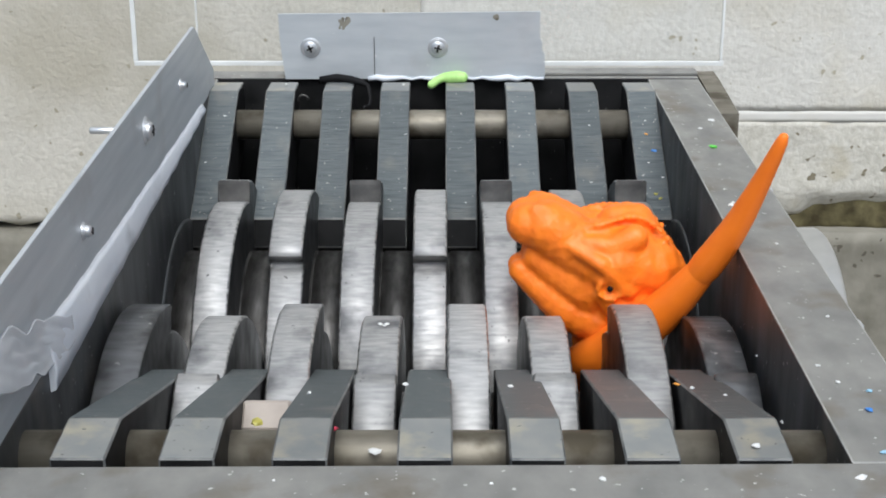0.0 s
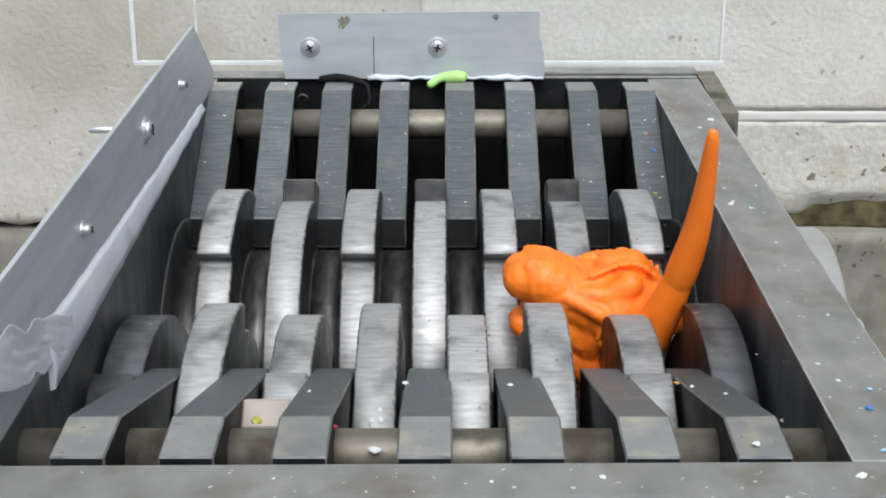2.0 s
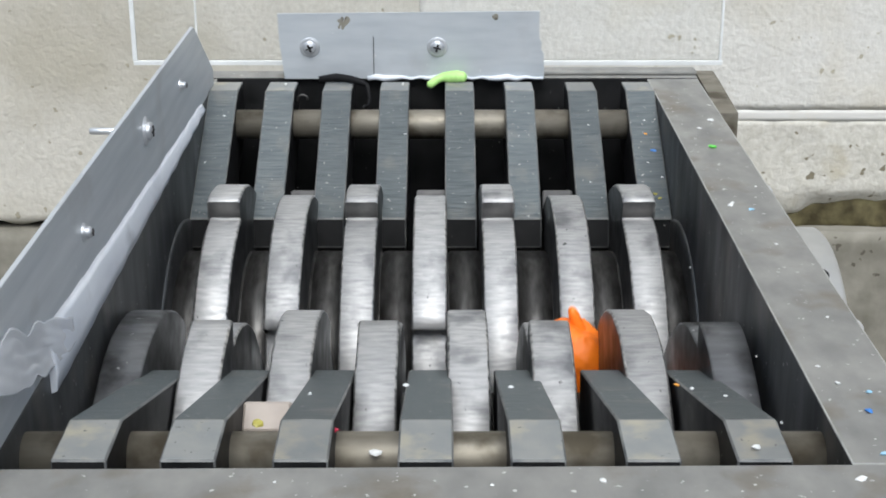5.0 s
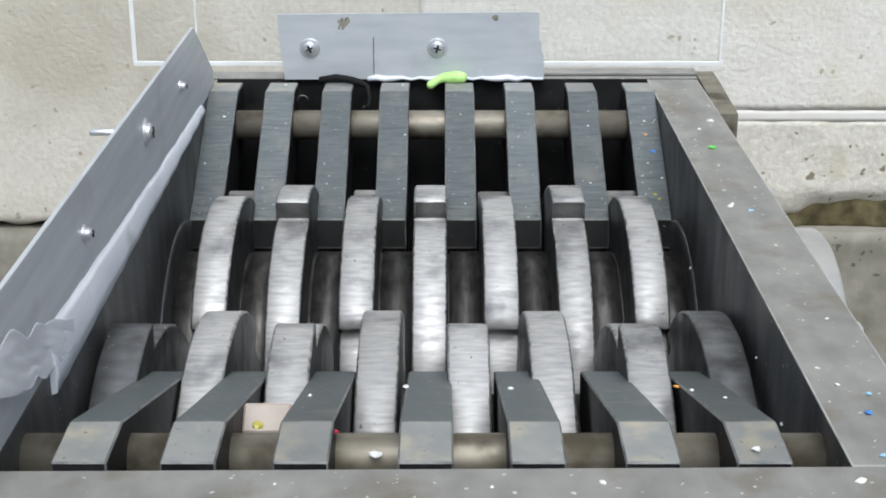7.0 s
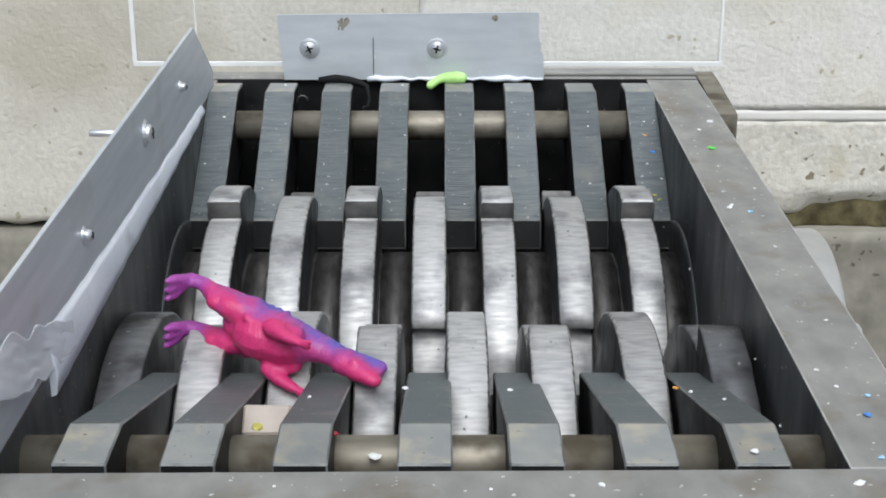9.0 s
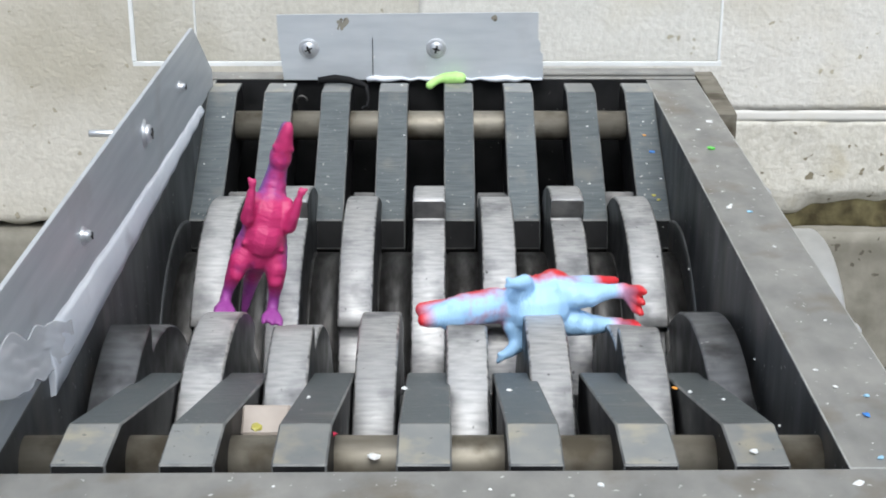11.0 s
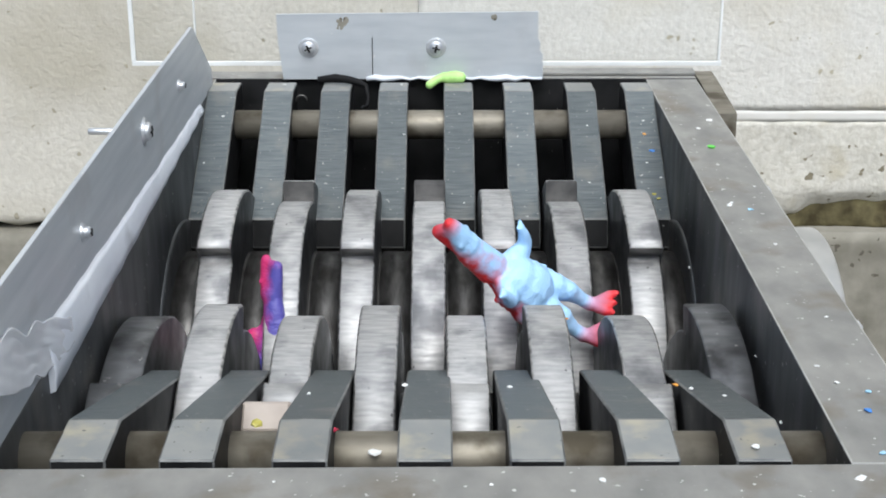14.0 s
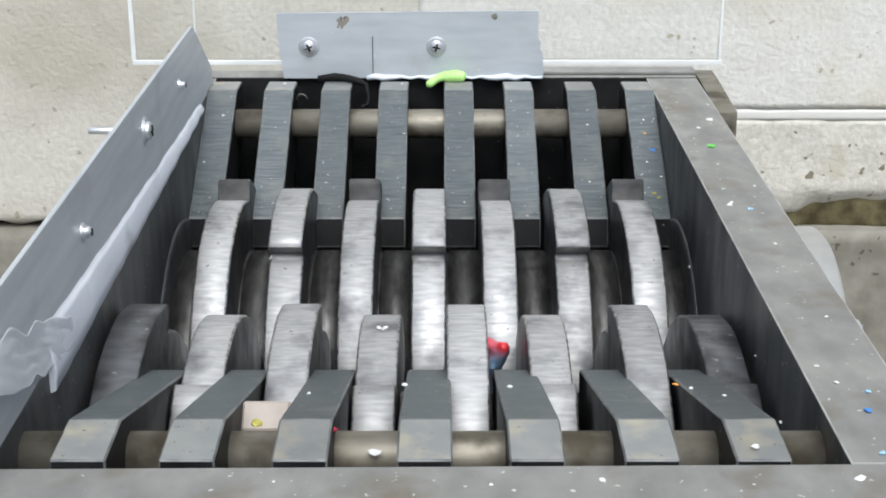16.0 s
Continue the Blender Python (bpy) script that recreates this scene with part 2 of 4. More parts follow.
def prism(bm, outline, x0, x1, bevel=0.0, mi=None, worn=-1, ends=0):
    """An outline of (y, z) points drawn out along x. mi: the material of each side."""
    a = [bm.verts.new((x0, y, z)) for y, z in outline]
    b = [bm.verts.new((x1, y, z)) for y, z in outline]
    n = len(outline)
    fs = [bm.faces.new(a), bm.faces.new(b[::-1])]
    for f in fs:
        f.material_index = ends
    for i in range(n):
        f = bm.faces.new((a[i], b[i], b[(i + 1) % n], a[(i + 1) % n]))
        if mi:
            f.material_index = mi[i]
        fs.append(f)
    if bevel:
        bmesh.ops.bevel(bm, geom=list({e for f in fs for e in f.edges}), offset=bevel, segments=1, affect="EDGES", material=worn)
    return bm


def lathe_x(bm, profile, seg=48, mi=None):
    """A profile of (x, radius) turned round the x axis."""
    rings = []
    for x, r in profile:
        rings.append([bm.verts.new((x, r * math.cos(2 * math.pi * i / seg), r * math.sin(2 * math.pi * i / seg))) for i in range(seg)])
    for k in range(len(rings) - 1):
        for i in range(seg):
            f = bm.faces.new((rings[k][i], rings[k][(i + 1) % seg], rings[k + 1][(i + 1) % seg], rings[k + 1][i]))
            f.smooth = True
            if mi:
                f.material_index = mi[k]
    bm.faces.new(rings[0])
    bm.faces.new(rings[-1][::-1])
    return bm


def tube(bm, pts, seg=14):
    """A closed tube through points (x, y, z, radius)."""
    rings = []
    for i, p in enumerate(pts):
        a, b = Vector(pts[max(i - 1, 0)][:3]), Vector(pts[min(i + 1, len(pts) - 1)][:3])
        d = (b - a).normalized()
        u = d.orthogonal().normalized()
        if rings:
            u = (last - d * last.dot(d)).normalized()
        last = u
        v = d.cross(u)
        rings.append([bm.verts.new(Vector(p[:3]) + p[3] * (u * math.cos(t) + v * math.sin(t))) for t in [2 * math.pi * k / seg for k in range(seg)]])
    for k in range(len(rings) - 1):
        for i in range(seg):
            bm.faces.new((rings[k][i], rings[k][(i + 1) % seg], rings[k + 1][(i + 1) % seg], rings[k + 1][i])).smooth = True
    bm.faces.new(rings[0])
    bm.faces.new(rings[-1])
    return bm


def ball(bm, c, r, squash=(1, 1, 1), seg=16):
    rings = seg // 2 + 1
    top, low = bm.verts.new((c[0], c[1], c[2] + r * squash[2])), bm.verts.new((c[0], c[1], c[2] - r * squash[2]))
    grid = []
    for k in range(1, rings):
        a = math.pi * k / rings
        grid.append([bm.verts.new((c[0] + r * squash[0] * math.sin(a) * math.cos(2 * math.pi * i / seg), c[1] + r * squash[1] * math.sin(a) * math.sin(2 * math.pi * i / seg), c[2] + r * squash[2] * math.cos(a))) for i in range(seg)])
    for i in range(seg):
        n = (i + 1) % seg
        bm.faces.new((top, grid[0][i], grid[0][n]))
        bm.faces.new((low, grid[-1][n], grid[-1][i]))
        for p, q in zip(grid, grid[1:]):
            bm.faces.new((p[i], q[i], q[n], p[n]))
    return bm


def blob_chain(bm, pts, step=0.5):
    """Overlapping balls along a line of (x, y, z, radius)."""
    for a, b in zip(pts, pts[1:]):
        d = (Vector(b[:3]) - Vector(a[:3])).length
        n = max(1, int(d / (step * min(a[3], b[3]))))
        for i in range(n + 1):
            t = i / n
            ball(bm, [a[k] + (b[k] - a[k]) * t for k in range(3)], a[3] + (b[3] - a[3]) * t, seg=12)
    return bm


def melt(ob, voxel, rounds):
    """Fuse overlapping balls into one skin."""
    r = ob.modifiers.new("fuse", "REMESH")
    r.mode, r.voxel_size, r.use_smooth_shade = "VOXEL", voxel, True
    s = ob.modifiers.new("soften", "SMOOTH")
    s.factor, s.iterations = 0.5, rounds
    return ob


# ---- ground and wall ----
bm = bmesh.new()
box(bm, -60, 60, -60, 60, -0.42, -0.335)
tagged(part("ground", bm, GROUND), "grey weathered concrete yard floor", "ground", kind="structure")

WALL_Y = 0.5


def rough_face(x0, x1, z0, z1, y, amp, step=0.006, lip=0.0, seed=0.0):
    """A block with an uneven front face."""
    bm = bmesh.new()
    nx, nz = max(2, int((x1 - x0) / step)), max(2, int((z1 - z0) / step))
    g = []
    for i in range(nx + 1):
        row = []
        for j in range(nz + 1):
            x, z = x0 + (x1 - x0) * i / nx, z0 + (z1 - z0) * j / nz
            edge = min((x - x0), (x1 - x), (z - z0), (z1 - z))
            d = amp * (noise.fractal(Vector((x * 22 + seed, z * 22, seed)), 1.0, 2.0, 5)) + 0.00015 * max(0, 1 - edge / 0.003)
            if lip and z - z0 < lip:
                w = noise.noise(Vector((x * 30 + seed, 3.1, z * 20)))
                d += (0.012 + 0.018 * w) * (1 - (z - z0) / lip)
            row.append(bm.verts.new((x, y + d, z)))
        g.append(row)
    for i in range(nx):
        for j in range(nz):
            bm.faces.new((g[i][j], g[i + 1][j], g[i + 1][j + 1], g[i][j + 1])).smooth = True
    back = [bm.verts.new((x, y + 0.15, z)) for x, z in ((x0, z0), (x1, z0), (x1, z1), (x0, z1))]
    bm.faces.new(back[::-1])
    rim = [[r[0] for r in g], g[-1], [r[-1] for r in g][::-1], g[0][::-1]]
    for k, edge in enumerate(rim):
        bm.faces.new(edge + [back[(k + 1) % 4], back[k]])
    return bm


wall = thing("wall_back", (0, 0, -0.335), "pale rough concrete block wall behind the machine", "wall", kind="structure")
UP = Matrix.Translation((0, 0, 0.335))
bm = bmesh.new()
box(bm, -1.3, 1.3, WALL_Y + 0.03, WALL_Y + 0.06, -0.205, -0.15)
part("recess", bm, MOSS, wall, "mossy dark recess", UP)
part("moss", rough_face(0.02, 1.28, -0.193, -0.150, WALL_Y + 0.008, 0.006, 0.005, seed=41.0), MOSS, wall, "damp olive moss in the open joint", UP)
bm = bmesh.new()
box(bm, -2.62, 2.62, WALL_Y + 0.061, WALL_Y + 0.3, -0.335, 1.68)
part("core", bm, BLOCK, wall, "", UP)
for row in range(8):
    for k in range(6):
        x0, z0 = -2.61 + 0.87 * k + (0.2 if row % 2 else 0.0), -0.0774 + 0.1945 * (row + 1)
        part("block", rough_face(x0 + 0.002, x0 + 0.866, z0 - 0.0015, z0 + 0.1905, WALL_Y, 0.001, 0.03, seed=200 + row * 9 + k), BLOCK, wall, "", UP)
for k in (0, 5):
    x0 = -2.61 + 0.87 * k
    for z0, z1 in ((-0.0774, 0.115), (-0.26, -0.0776)):
        for x1 in ((x0, x0 + 0.435), (x0 + 0.435, x0 + 0.87)):
            part("block", rough_face(x1[0] + 0.002, x1[1] - 0.002, z0, z1, WALL_Y, 0.001, 0.03, seed=300 + k + x1[0]), BLOCK, wall, "", UP)
bx = [-1.74, -1.31, -0.44, -0.012, 0.43, 1.30, 1.74]
for k in range(len(bx) - 1):
    x0, x1 = bx[k] + 0.0001, bx[k + 1] - 0.0001
    if bx[k] < -0.1:
        part("block", rough_face(x0, x1, -0.189, 0.115, WALL_Y, 0.0010, 0.006, lip=0.004, seed=k * 3.7), STAINED_BLOCK, wall, "yellowish stained concrete block", UP)
        continue
    part("block", rough_face(x0, x1, -0.0822, 0.115, WALL_Y, 0.0010, 0.006, seed=k * 3.7), BLOCK, wall, "", UP)
    part("mortar_joint", rough_face(x0, x1, -0.09195, -0.08225, WALL_Y - 0.0001, 0.0004, 0.003, seed=60 + k), MORTAR, wall, "pale smeared mortar joint", UP)
    part("block", rough_face(x0, x1, -0.178, -0.0920, WALL_Y, 0.0016, 0.004, lip=0.022, seed=80 + k * 5.1), ROUGH_BLOCK, wall, "weathered crumbling lower block", UP)
bm = rough_face(-2.6, 2.6, -0.335, -0.191, WALL_Y - 0.006, 0.003, 0.012, seed=9.0)
tagged(part("wall_base", bm, LEDGE), "dirty brown-grey concrete wall base", "wall base", kind="structure")

# ---- the shredder ----
PITCH, HALF = 0.04, 0.15
SY, SZ, R0, R1, RS = 0.099, -0.1392, 0.1040, 0.1184, 0.0745
BASE = -0.335
shredder = thing("shredder", (0, 0, BASE), "open twin-shaft steel shredder with hooked cutter discs", "shredder")
LIFT = Matrix.Translation((0, 0, -BASE))


def spart(name, bm, mats, label="", m=None, parent=None, smooth=False):
    return part(name, bm, mats, parent or shredder, label, LIFT @ (m or Matrix()), smooth)


for side, nm in ((-1, "side_wall"), (1, "side_wall")):
    bm = bmesh.new()
    xs = sorted((side * HALF, side * (HALF + 0.0355)))
    box(bm, xs[0], xs[1], -0.2692 if side > 0 else -0.2728, 0.2818, BASE, 0, 0.0009, worn=2)
    # Inward faces take the darker steel that carries the inside shade.
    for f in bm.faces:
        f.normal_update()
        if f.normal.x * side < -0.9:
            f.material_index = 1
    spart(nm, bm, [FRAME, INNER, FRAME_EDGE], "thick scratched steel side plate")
bm = bmesh.new()
prism(bm, [(-0.295, BASE), (-0.295, 0.0002), (-0.2711, 0.0002), (-0.2711, BASE)], -0.1855, 0.1855)
for v in bm.verts:
    v.co.y += 0.0108 * v.co.x
bmesh.ops.bevel(bm, geom=bm.edges[:], offset=0.0009, segments=2, affect="EDGES", profile=0.6)
spart("front_wall", bm, FRAME, "worn steel front plate")
bm = bmesh.new()
box(bm, -0.1845, 0.186, 0.2822, 0.303, BASE, 0.0005, 0.0012)
# The face behind the bars gets the near-black that stands in for gap shade.
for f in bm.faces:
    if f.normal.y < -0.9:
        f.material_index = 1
spart("rear_wall", bm, [FRAME, GAP_SHADE], "worn steel rear plate")
bm = bmesh.new()
prism(bm, [(0.2822, 0.0), (0.305, 0.0), (0.305, -0.03), (0.205, -0.03), (0.205, -0.004)], 0.187, 0.2)
spart("corner_bracket", bm, ROD, "rusty corner bracket")
bm = bmesh.new()
box(bm, 0.055, 0.186, 0.289, 0.303, 0.001, 0.0032, 0.0006)
spart("cover_strip", bm, FRAME, "thin dark cover strip")
for side in (-1, 1):
    for y in (-SY, SY):
        bm = bmesh.new()
        lathe_x(bm, [(-0.0035, 0.094), (0.0002, 0.094), (0.0010, 0.0925), (0.0010, 0.086)], 72)
        spart("bearing_ring", bm, INNER, "dark raised bearing ring", pose(side * (HALF - 0.0005), y, SZ, 0, 0, 0 if side < 0 else 180))

# rods that carry the scraper bars
for y in (-0.2303, 0.2303):
    bm = bmesh.new()
    lathe_x(bm, [(-HALF, 0.0098), (HALF, 0.0098)], 32)
    spart("support_rod", bm, ROD, "stained round steel rod", pose(0, y, -0.0185))


def bar_mesh(tip, foot, first, end):
    """A scraper bar: outer end at +y, sloping down to the shaft."""
    outline = [(end, 0.0012), (0.2395, 0.0023), tip, foot]
    for i in range(7):
        a = radians(first - i * (first - 16) / 6)
        outline.append((SY + (RS + 0.0015) * math.cos(a), SZ + (RS + 0.0015) * math.sin(a)))
    outline += [(0.205, -0.075), (0.225, -0.052), (end + 0.001, -0.034)]
    bm = bmesh.new()
    # Sides, tip and underside are near-black, with the shade between bars painted in.
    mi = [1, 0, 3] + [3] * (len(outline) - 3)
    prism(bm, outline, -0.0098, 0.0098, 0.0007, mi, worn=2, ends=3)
    return finish(bm, "scraper_bar", [BAR, BAR_END, BAR_EDGE, GAP_SHADE])


front_bar = bar_mesh((0.1020, -0.0430), (0.106, -0.0645), 82, 0.2686)
rear_bar = bar_mesh((0.1380, -0.0530), (0.1335, -0.0705), 60, 0.2675)
REAR_JIT = [-0.0007, -0.0027, -0.0043, -0.0057, -0.0019, -0.0016, 0.0005, -0.0005]
FRONT_JIT = [0.0, -0.0019, -0.0025, 0.0013, 0.0008, 0.001, 0.0]
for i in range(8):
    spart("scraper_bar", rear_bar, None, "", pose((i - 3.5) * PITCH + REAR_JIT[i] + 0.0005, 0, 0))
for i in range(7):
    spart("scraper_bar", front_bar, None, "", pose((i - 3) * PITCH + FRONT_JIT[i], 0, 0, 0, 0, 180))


def cutter_mesh(seed, rim=CUT):
    """A cutter disc with four hooks, its rim rising from each hook's foot to the next tip."""
    r = random.Random(seed)
    pts = []
    for h in range(4):
        for k in range(25):
            f = k / 24
            rad = R0 + (R1 - R0) * f ** 0.85 + r.uniform(-0.0002, 0.0002) - (r.uniform(0, 0.0012) if k == 24 else 0)
            pts.append((radians(h * 90 - 3.6 + f * 93.6), rad))
        pts.append((radians(h * 90 + 89.6), R1 - 0.003))
        pts.append((radians(h * 90 + 87.6), R0 + 0.0035))
    bm = bmesh.new()
    n = len(pts)
    w, c = 0.0095, 0.0010
    rows = [(-w, c), (-w + c, 0), (w - c, 0), (w, c)]
    rings = [[bm.verts.new((x + r.uniform(-0.00014, 0.00014), (p - d - r.choice((0, 0, 0, 0.0004)) * (d > 0)) * math.cos(a), (p - d) * math.sin(a))) for a, p in pts] for x, d in rows]
    for k in range(3):
        for i in range(n):
            f = bm.faces.new((rings[k][i], rings[k][(i + 1) % n], rings[k + 1][(i + 1) % n], rings[k + 1][i]))
            f.smooth = abs(pts[i][1] - pts[(i + 1) % n][1]) < 0.0015
            f.material_index = 2 if not f.smooth else 0 if k == 1 else 3
    for ring, x in ((rings[0], -w), (rings[3], w)):
        hub = [bm.verts.new((x, 0.045 * math.cos(p[0]), 0.045 * math.sin(p[0]))) for p in pts]
        for i in range(n):
            bm.faces.new((ring[i], ring[(i + 1) % n], hub[(i + 1) % n], hub[i])).material_index = 1
        bm.faces.new(hub).material_index = 1
    return finish(bm, "cutter_disc", [rim, CUT_SIDE, CUT_FACE, CUT_LIP if rim is CUT else rim])


def shaft_mesh():
    bm = bmesh.new()
    profile = [(-HALF + 0.001, RS - 0.012), (-HALF + 0.001, RS)]
    for k in range(-7, 8):
        x = k * PITCH / 2
        profile += [(x - 0.0100, RS), (x - 0.0096, RS - 0.0014), (x - 0.0088, RS - 0.0014), (x - 0.0084, RS)]
    lathe_x(bm, profile + [(HALF - 0.001, RS), (HALF - 0.001, RS - 0.012)], 72)
    return finish(bm, "cutter_shaft", SPACER)


cutters = [cutter_mesh(s) for s in (1, 2, 3)]
end_cutter = cutter_mesh(4, CUT_DULL)
SPIN = 90 / 4.035
shaft = shaft_mesh()
rear_shaft = spart("cutter_shaft", shaft, None, "dark turned spacer drum on its shaft", pose(0, SY, SZ))
front_shaft = spart("cutter_shaft", shaft, None, "dark turned spacer drum on its shaft", pose(0, -SY, SZ))
D_REAR = [0.0004, 0.0, 0.0002, 0.0, -0.0006, 0.0004, 0.001]
for i in range(7):
    part("cutter_disc", cutters[i % 3], None, rear_shaft, "", pose((i - 3) * PITCH + D_REAR[i], 0, 0, 122.0 + (0 if i % 2 else 45)))
D_FRONT = [0.0030, 0.0, -0.0012, -0.0022, -0.0011, -0.0035, -0.0015, -0.0040]
for i in range(8):
    part("cutter_disc", end_cutter if i in (0, 7) else cutters[(i + 1) % 3], None, front_shaft, "oily end disc darkened by painted shade" if i in (0, 7) else "", pose((i - 3.5) * PITCH + D_FRONT[i], 0, 0, 70.7 + (0 if i % 2 else 45), 0, 180))
bm = bmesh.new()
lathe_x(bm, [(0.0, 0.02), (0.0, 0.087), (0.002, 0.089), (0.022, 0.089), (0.024, 0.087), (0.024, 0.02)], 64)
hub = part("drive_hub", bm, HUB, rear_shaft, "pale turned drive hub", pose(0.212, 0, 0))
bm = bmesh.new()
lathe_x(bm, [(0.0, 0.008), (0.0, 0.030), (0.062, 0.030), (0.062, 0.008)], 24)
part("shaft_end", bm, SPACER, rear_shaft, "", pose(0.15, 0, 0))
bm = bmesh.new()
lathe_x(bm, [(-0.0005, 0.0045), (0.0012, 0.0045)], 16)
part("set_screw", bm, BLACK, hub, "dark socket screw", Matrix.Translation((0.012, 0, 0)) @ pose(0, 0, 0, -85) @ Matrix.Translation((0, 0, 0.089)) @ pose(0, 0, 0, 0, 90, 0))
for y, z in ((0.06, -0.012), (-0.13, -0.012), (-0.19, -0.02)):
    bm = bmesh.new()
    lathe_x(bm, [(0, 0.006), (0.005, 0.006), (0.006, 0.005)], 6)
    spart("bolt", bm, ZINC, "zinc hex bolt", pose(0.1855, y, z))

# ---- aluminium guards ----


def screw(parent, m, size=1.0):
    bm = bmesh.new()
    lathe_x(bm, [(-0.001, 0.0073 * size), (0, 0.0076 * size), (0.0005, 0.0074 * size), (0.0007, 0.0066 * size), (0.0012, 0.0066 * size), (0.0013, 0.0050 * size), (0.0028, 0.0049 * size), (0.0036, 0.0040 * size), (0.0041, 0.0018 * size)], 24)
    for f in bm.faces:
        f.smooth = False
    s = part("screw", bm, ZINC, parent, "zinc cross-head screw with washer", m)
    bm = bmesh.new()
    box(bm, 0.0028, 0.0044, -0.0029 * size, 0.0029 * size, -0.0006 * size, 0.0006 * size)
    box(bm, 0.0029, 0.0045, -0.0008 * size, 0.0008 * size, -0.0029 * size, 0.0029 * size)
    part("cross_slot", bm, GAP_SHADE, s)
    return s


rear_guard = thing("rear_guard", (0, 0.276, 0.0), "cut aluminium guard strip screwed above the rear plate", "guard plate")
bm = bmesh.new()
edge = [(-0.106, 0.0468), (0.0736, 0.0485), (0.0738, 0.030), (0.0755, 0.027), (0.0752, 0.022), (0.0772, 0.019), (0.0778, 0.002), (-0.1025, 0.0012), (-0.1055, 0.028)]
f0 = [bm.verts.new((x, 0.0, z)) for x, z in edge]
f1 = [bm.verts.new((x, 0.002, z)) for x, z in edge]
bm.faces.new(f0), bm.faces.new(f1[::-1])
for i in range(len(edge)):
    bm.faces.new((f0[i], f1[i], f1[(i + 1) % len(edge)], f0[(i + 1) % len(edge)]))
part("sheet", bm, ALU, rear_guard, "scuffed aluminium sheet")
for x, z, tip in ((-0.0845, 0.0235, 25), (0.0035, 0.0237, -15)):
    screw(rear_guard, pose(x, 0, z, 0, 0, -90) @ pose(0, 0, 0, tip), 0.92)
bm = bmesh.new()
box(bm, -0.0407, -0.0402, -0.0004, 0.001, 0.003, 0.031)
part("scored_line", bm, BLACK, rear_guard, "dark scored line")
for x, z, s in ((-0.061, 0.040, 0.0042), (0.043, 0.0450, 0.0036)):
    bm = bmesh.new()
    for k in range(9):
        ball(bm, (x + 0.005 * noise.noise(Vector((k, x * 90, 1))), 0, z + 0.009 * noise.noise(Vector((k, 7, z * 90)))), s * (0.25 + 0.06 * k % 0.4), (0.8, 0.1, 1.0), 8)
    part("smudge", bm, LEDGE, rear_guard, "brown dirt smudge")
bm = bmesh.new()
tube(bm, [(-0.045 + 0.0061 * i, 0.2748 + 0.0006 * math.sin(i * 2.1), 0.0016 + 0.0012 * math.sin(i * 1.3) ** 2, 0.0016 + 0.0007 * math.sin(i * 0.9)) for i in range(21)], 8)
tagged(part("sealant_bead", bm, CAULK), "uneven white sealant bead along the guard", "sealant")

side_guard = thing("side_guard", (-0.15, 0, 0.0), "tall aluminium guard plate along the side wall", "guard plate")
bm = bmesh.new()
prism(bm, [(0.262, 0.0), (0.262, 0.012), (0.198, 0.053), (0.194, 0.0555), (-0.30, 0.0535), (-0.30, 0.0)], -0.0022, 0.0, 0.0003)
part("sheet", bm, ALU, side_guard, "scuffed aluminium sheet")
for y, z, s in ((0.0276, 0.0351, 1.0), (-0.1172, 0.0308, 0.55), (0.1352, 0.0325, 0.5)):
    screw(side_guard, pose(0, y, z), s)
bm = bmesh.new()
lathe_x(bm, [(-0.0295, 0.0016), (-0.029, 0.0019), (-0.002, 0.0019)], 10)
part("screw_end", bm, ZINC, side_guard, "protruding screw end", pose(0, 0.0276, 0.0351))
bm = bmesh.new()
rows = []
for i in range(91):
    t = i / 90
    y = 0.205 - 0.395 * t
    top = 0.003 + 0.013 * t ** 1.3 + 0.0012 * noise.noise(Vector((y * 45, 0, 1.7))) + 0.0004 * noise.noise(Vector((y * 190, 0, 4)))
    low = -0.003 - 0.008 * t + 0.0012 * noise.noise(Vector((y * 38, 5, 0.2)))
    bulge = 0.0004 + 0.0006 * noise.noise(Vector((y * 60, 9, 0)))
    rows.append([bm.verts.new(v) for v in ((-0.1499, y, top), (-0.1488 + bulge * 0.4, y, top * 0.8 + low * 0.2), (-0.1475 + bulge, y, top * 0.3 + low * 0.7), (-0.1480 + bulge, y, low), (-0.1499, y, low - 0.001))])
for a, b in zip(rows, rows[1:]):
    for k in range(5):
        bm.faces.new((a[k], b[k], b[(k + 1) % 5], a[(k + 1) % 5])).smooth = True
bm.faces.new(rows[0]), bm.faces.new(rows[-1])
tagged(part("sealant_bead", bm, CAULK), "smeared white sealant along the side guard", "sealant")
bm = bmesh.new()
g = []
for i in range(41):
    row = []
    for k in range(31):
        u, v = i / 40, k / 30
        y = -0.155 - 0.125 * u
        top = 0.007 + 0.040 * u ** 0.9 + 0.005 * noise.noise(Vector((u * 7, 1, 2)))
        low = -0.004 + 0.034 * u ** 1.6 + 0.004 * noise.noise(Vector((u * 9, 4, 2)))
        z = low + (top - low) * v
        x = -0.1472 + 0.0017 * noise.fractal(Vector((y * 38 + z * 60, z * 24, 3.3)), 1.2, 2.0, 3) - 0.002 * v
        row.append(bm.verts.new((max(x, -0.1494), y + 0.004 * noise.noise(Vector((v * 6, u * 3, 8))), z)))
    g.append(row)
for i in range(40):
    for k in range(30):
        bm.faces.new((g[i][k], g[i + 1][k], g[i + 1][k + 1], g[i][k + 1])).smooth = True
film = tagged(part("plastic_bag", bm, BAG), "crumpled milky plastic film stuck on the side guard", "plastic film")
sol = film.modifiers.new("thickness", "SOLIDIFY")
sol.thickness = 0.0006

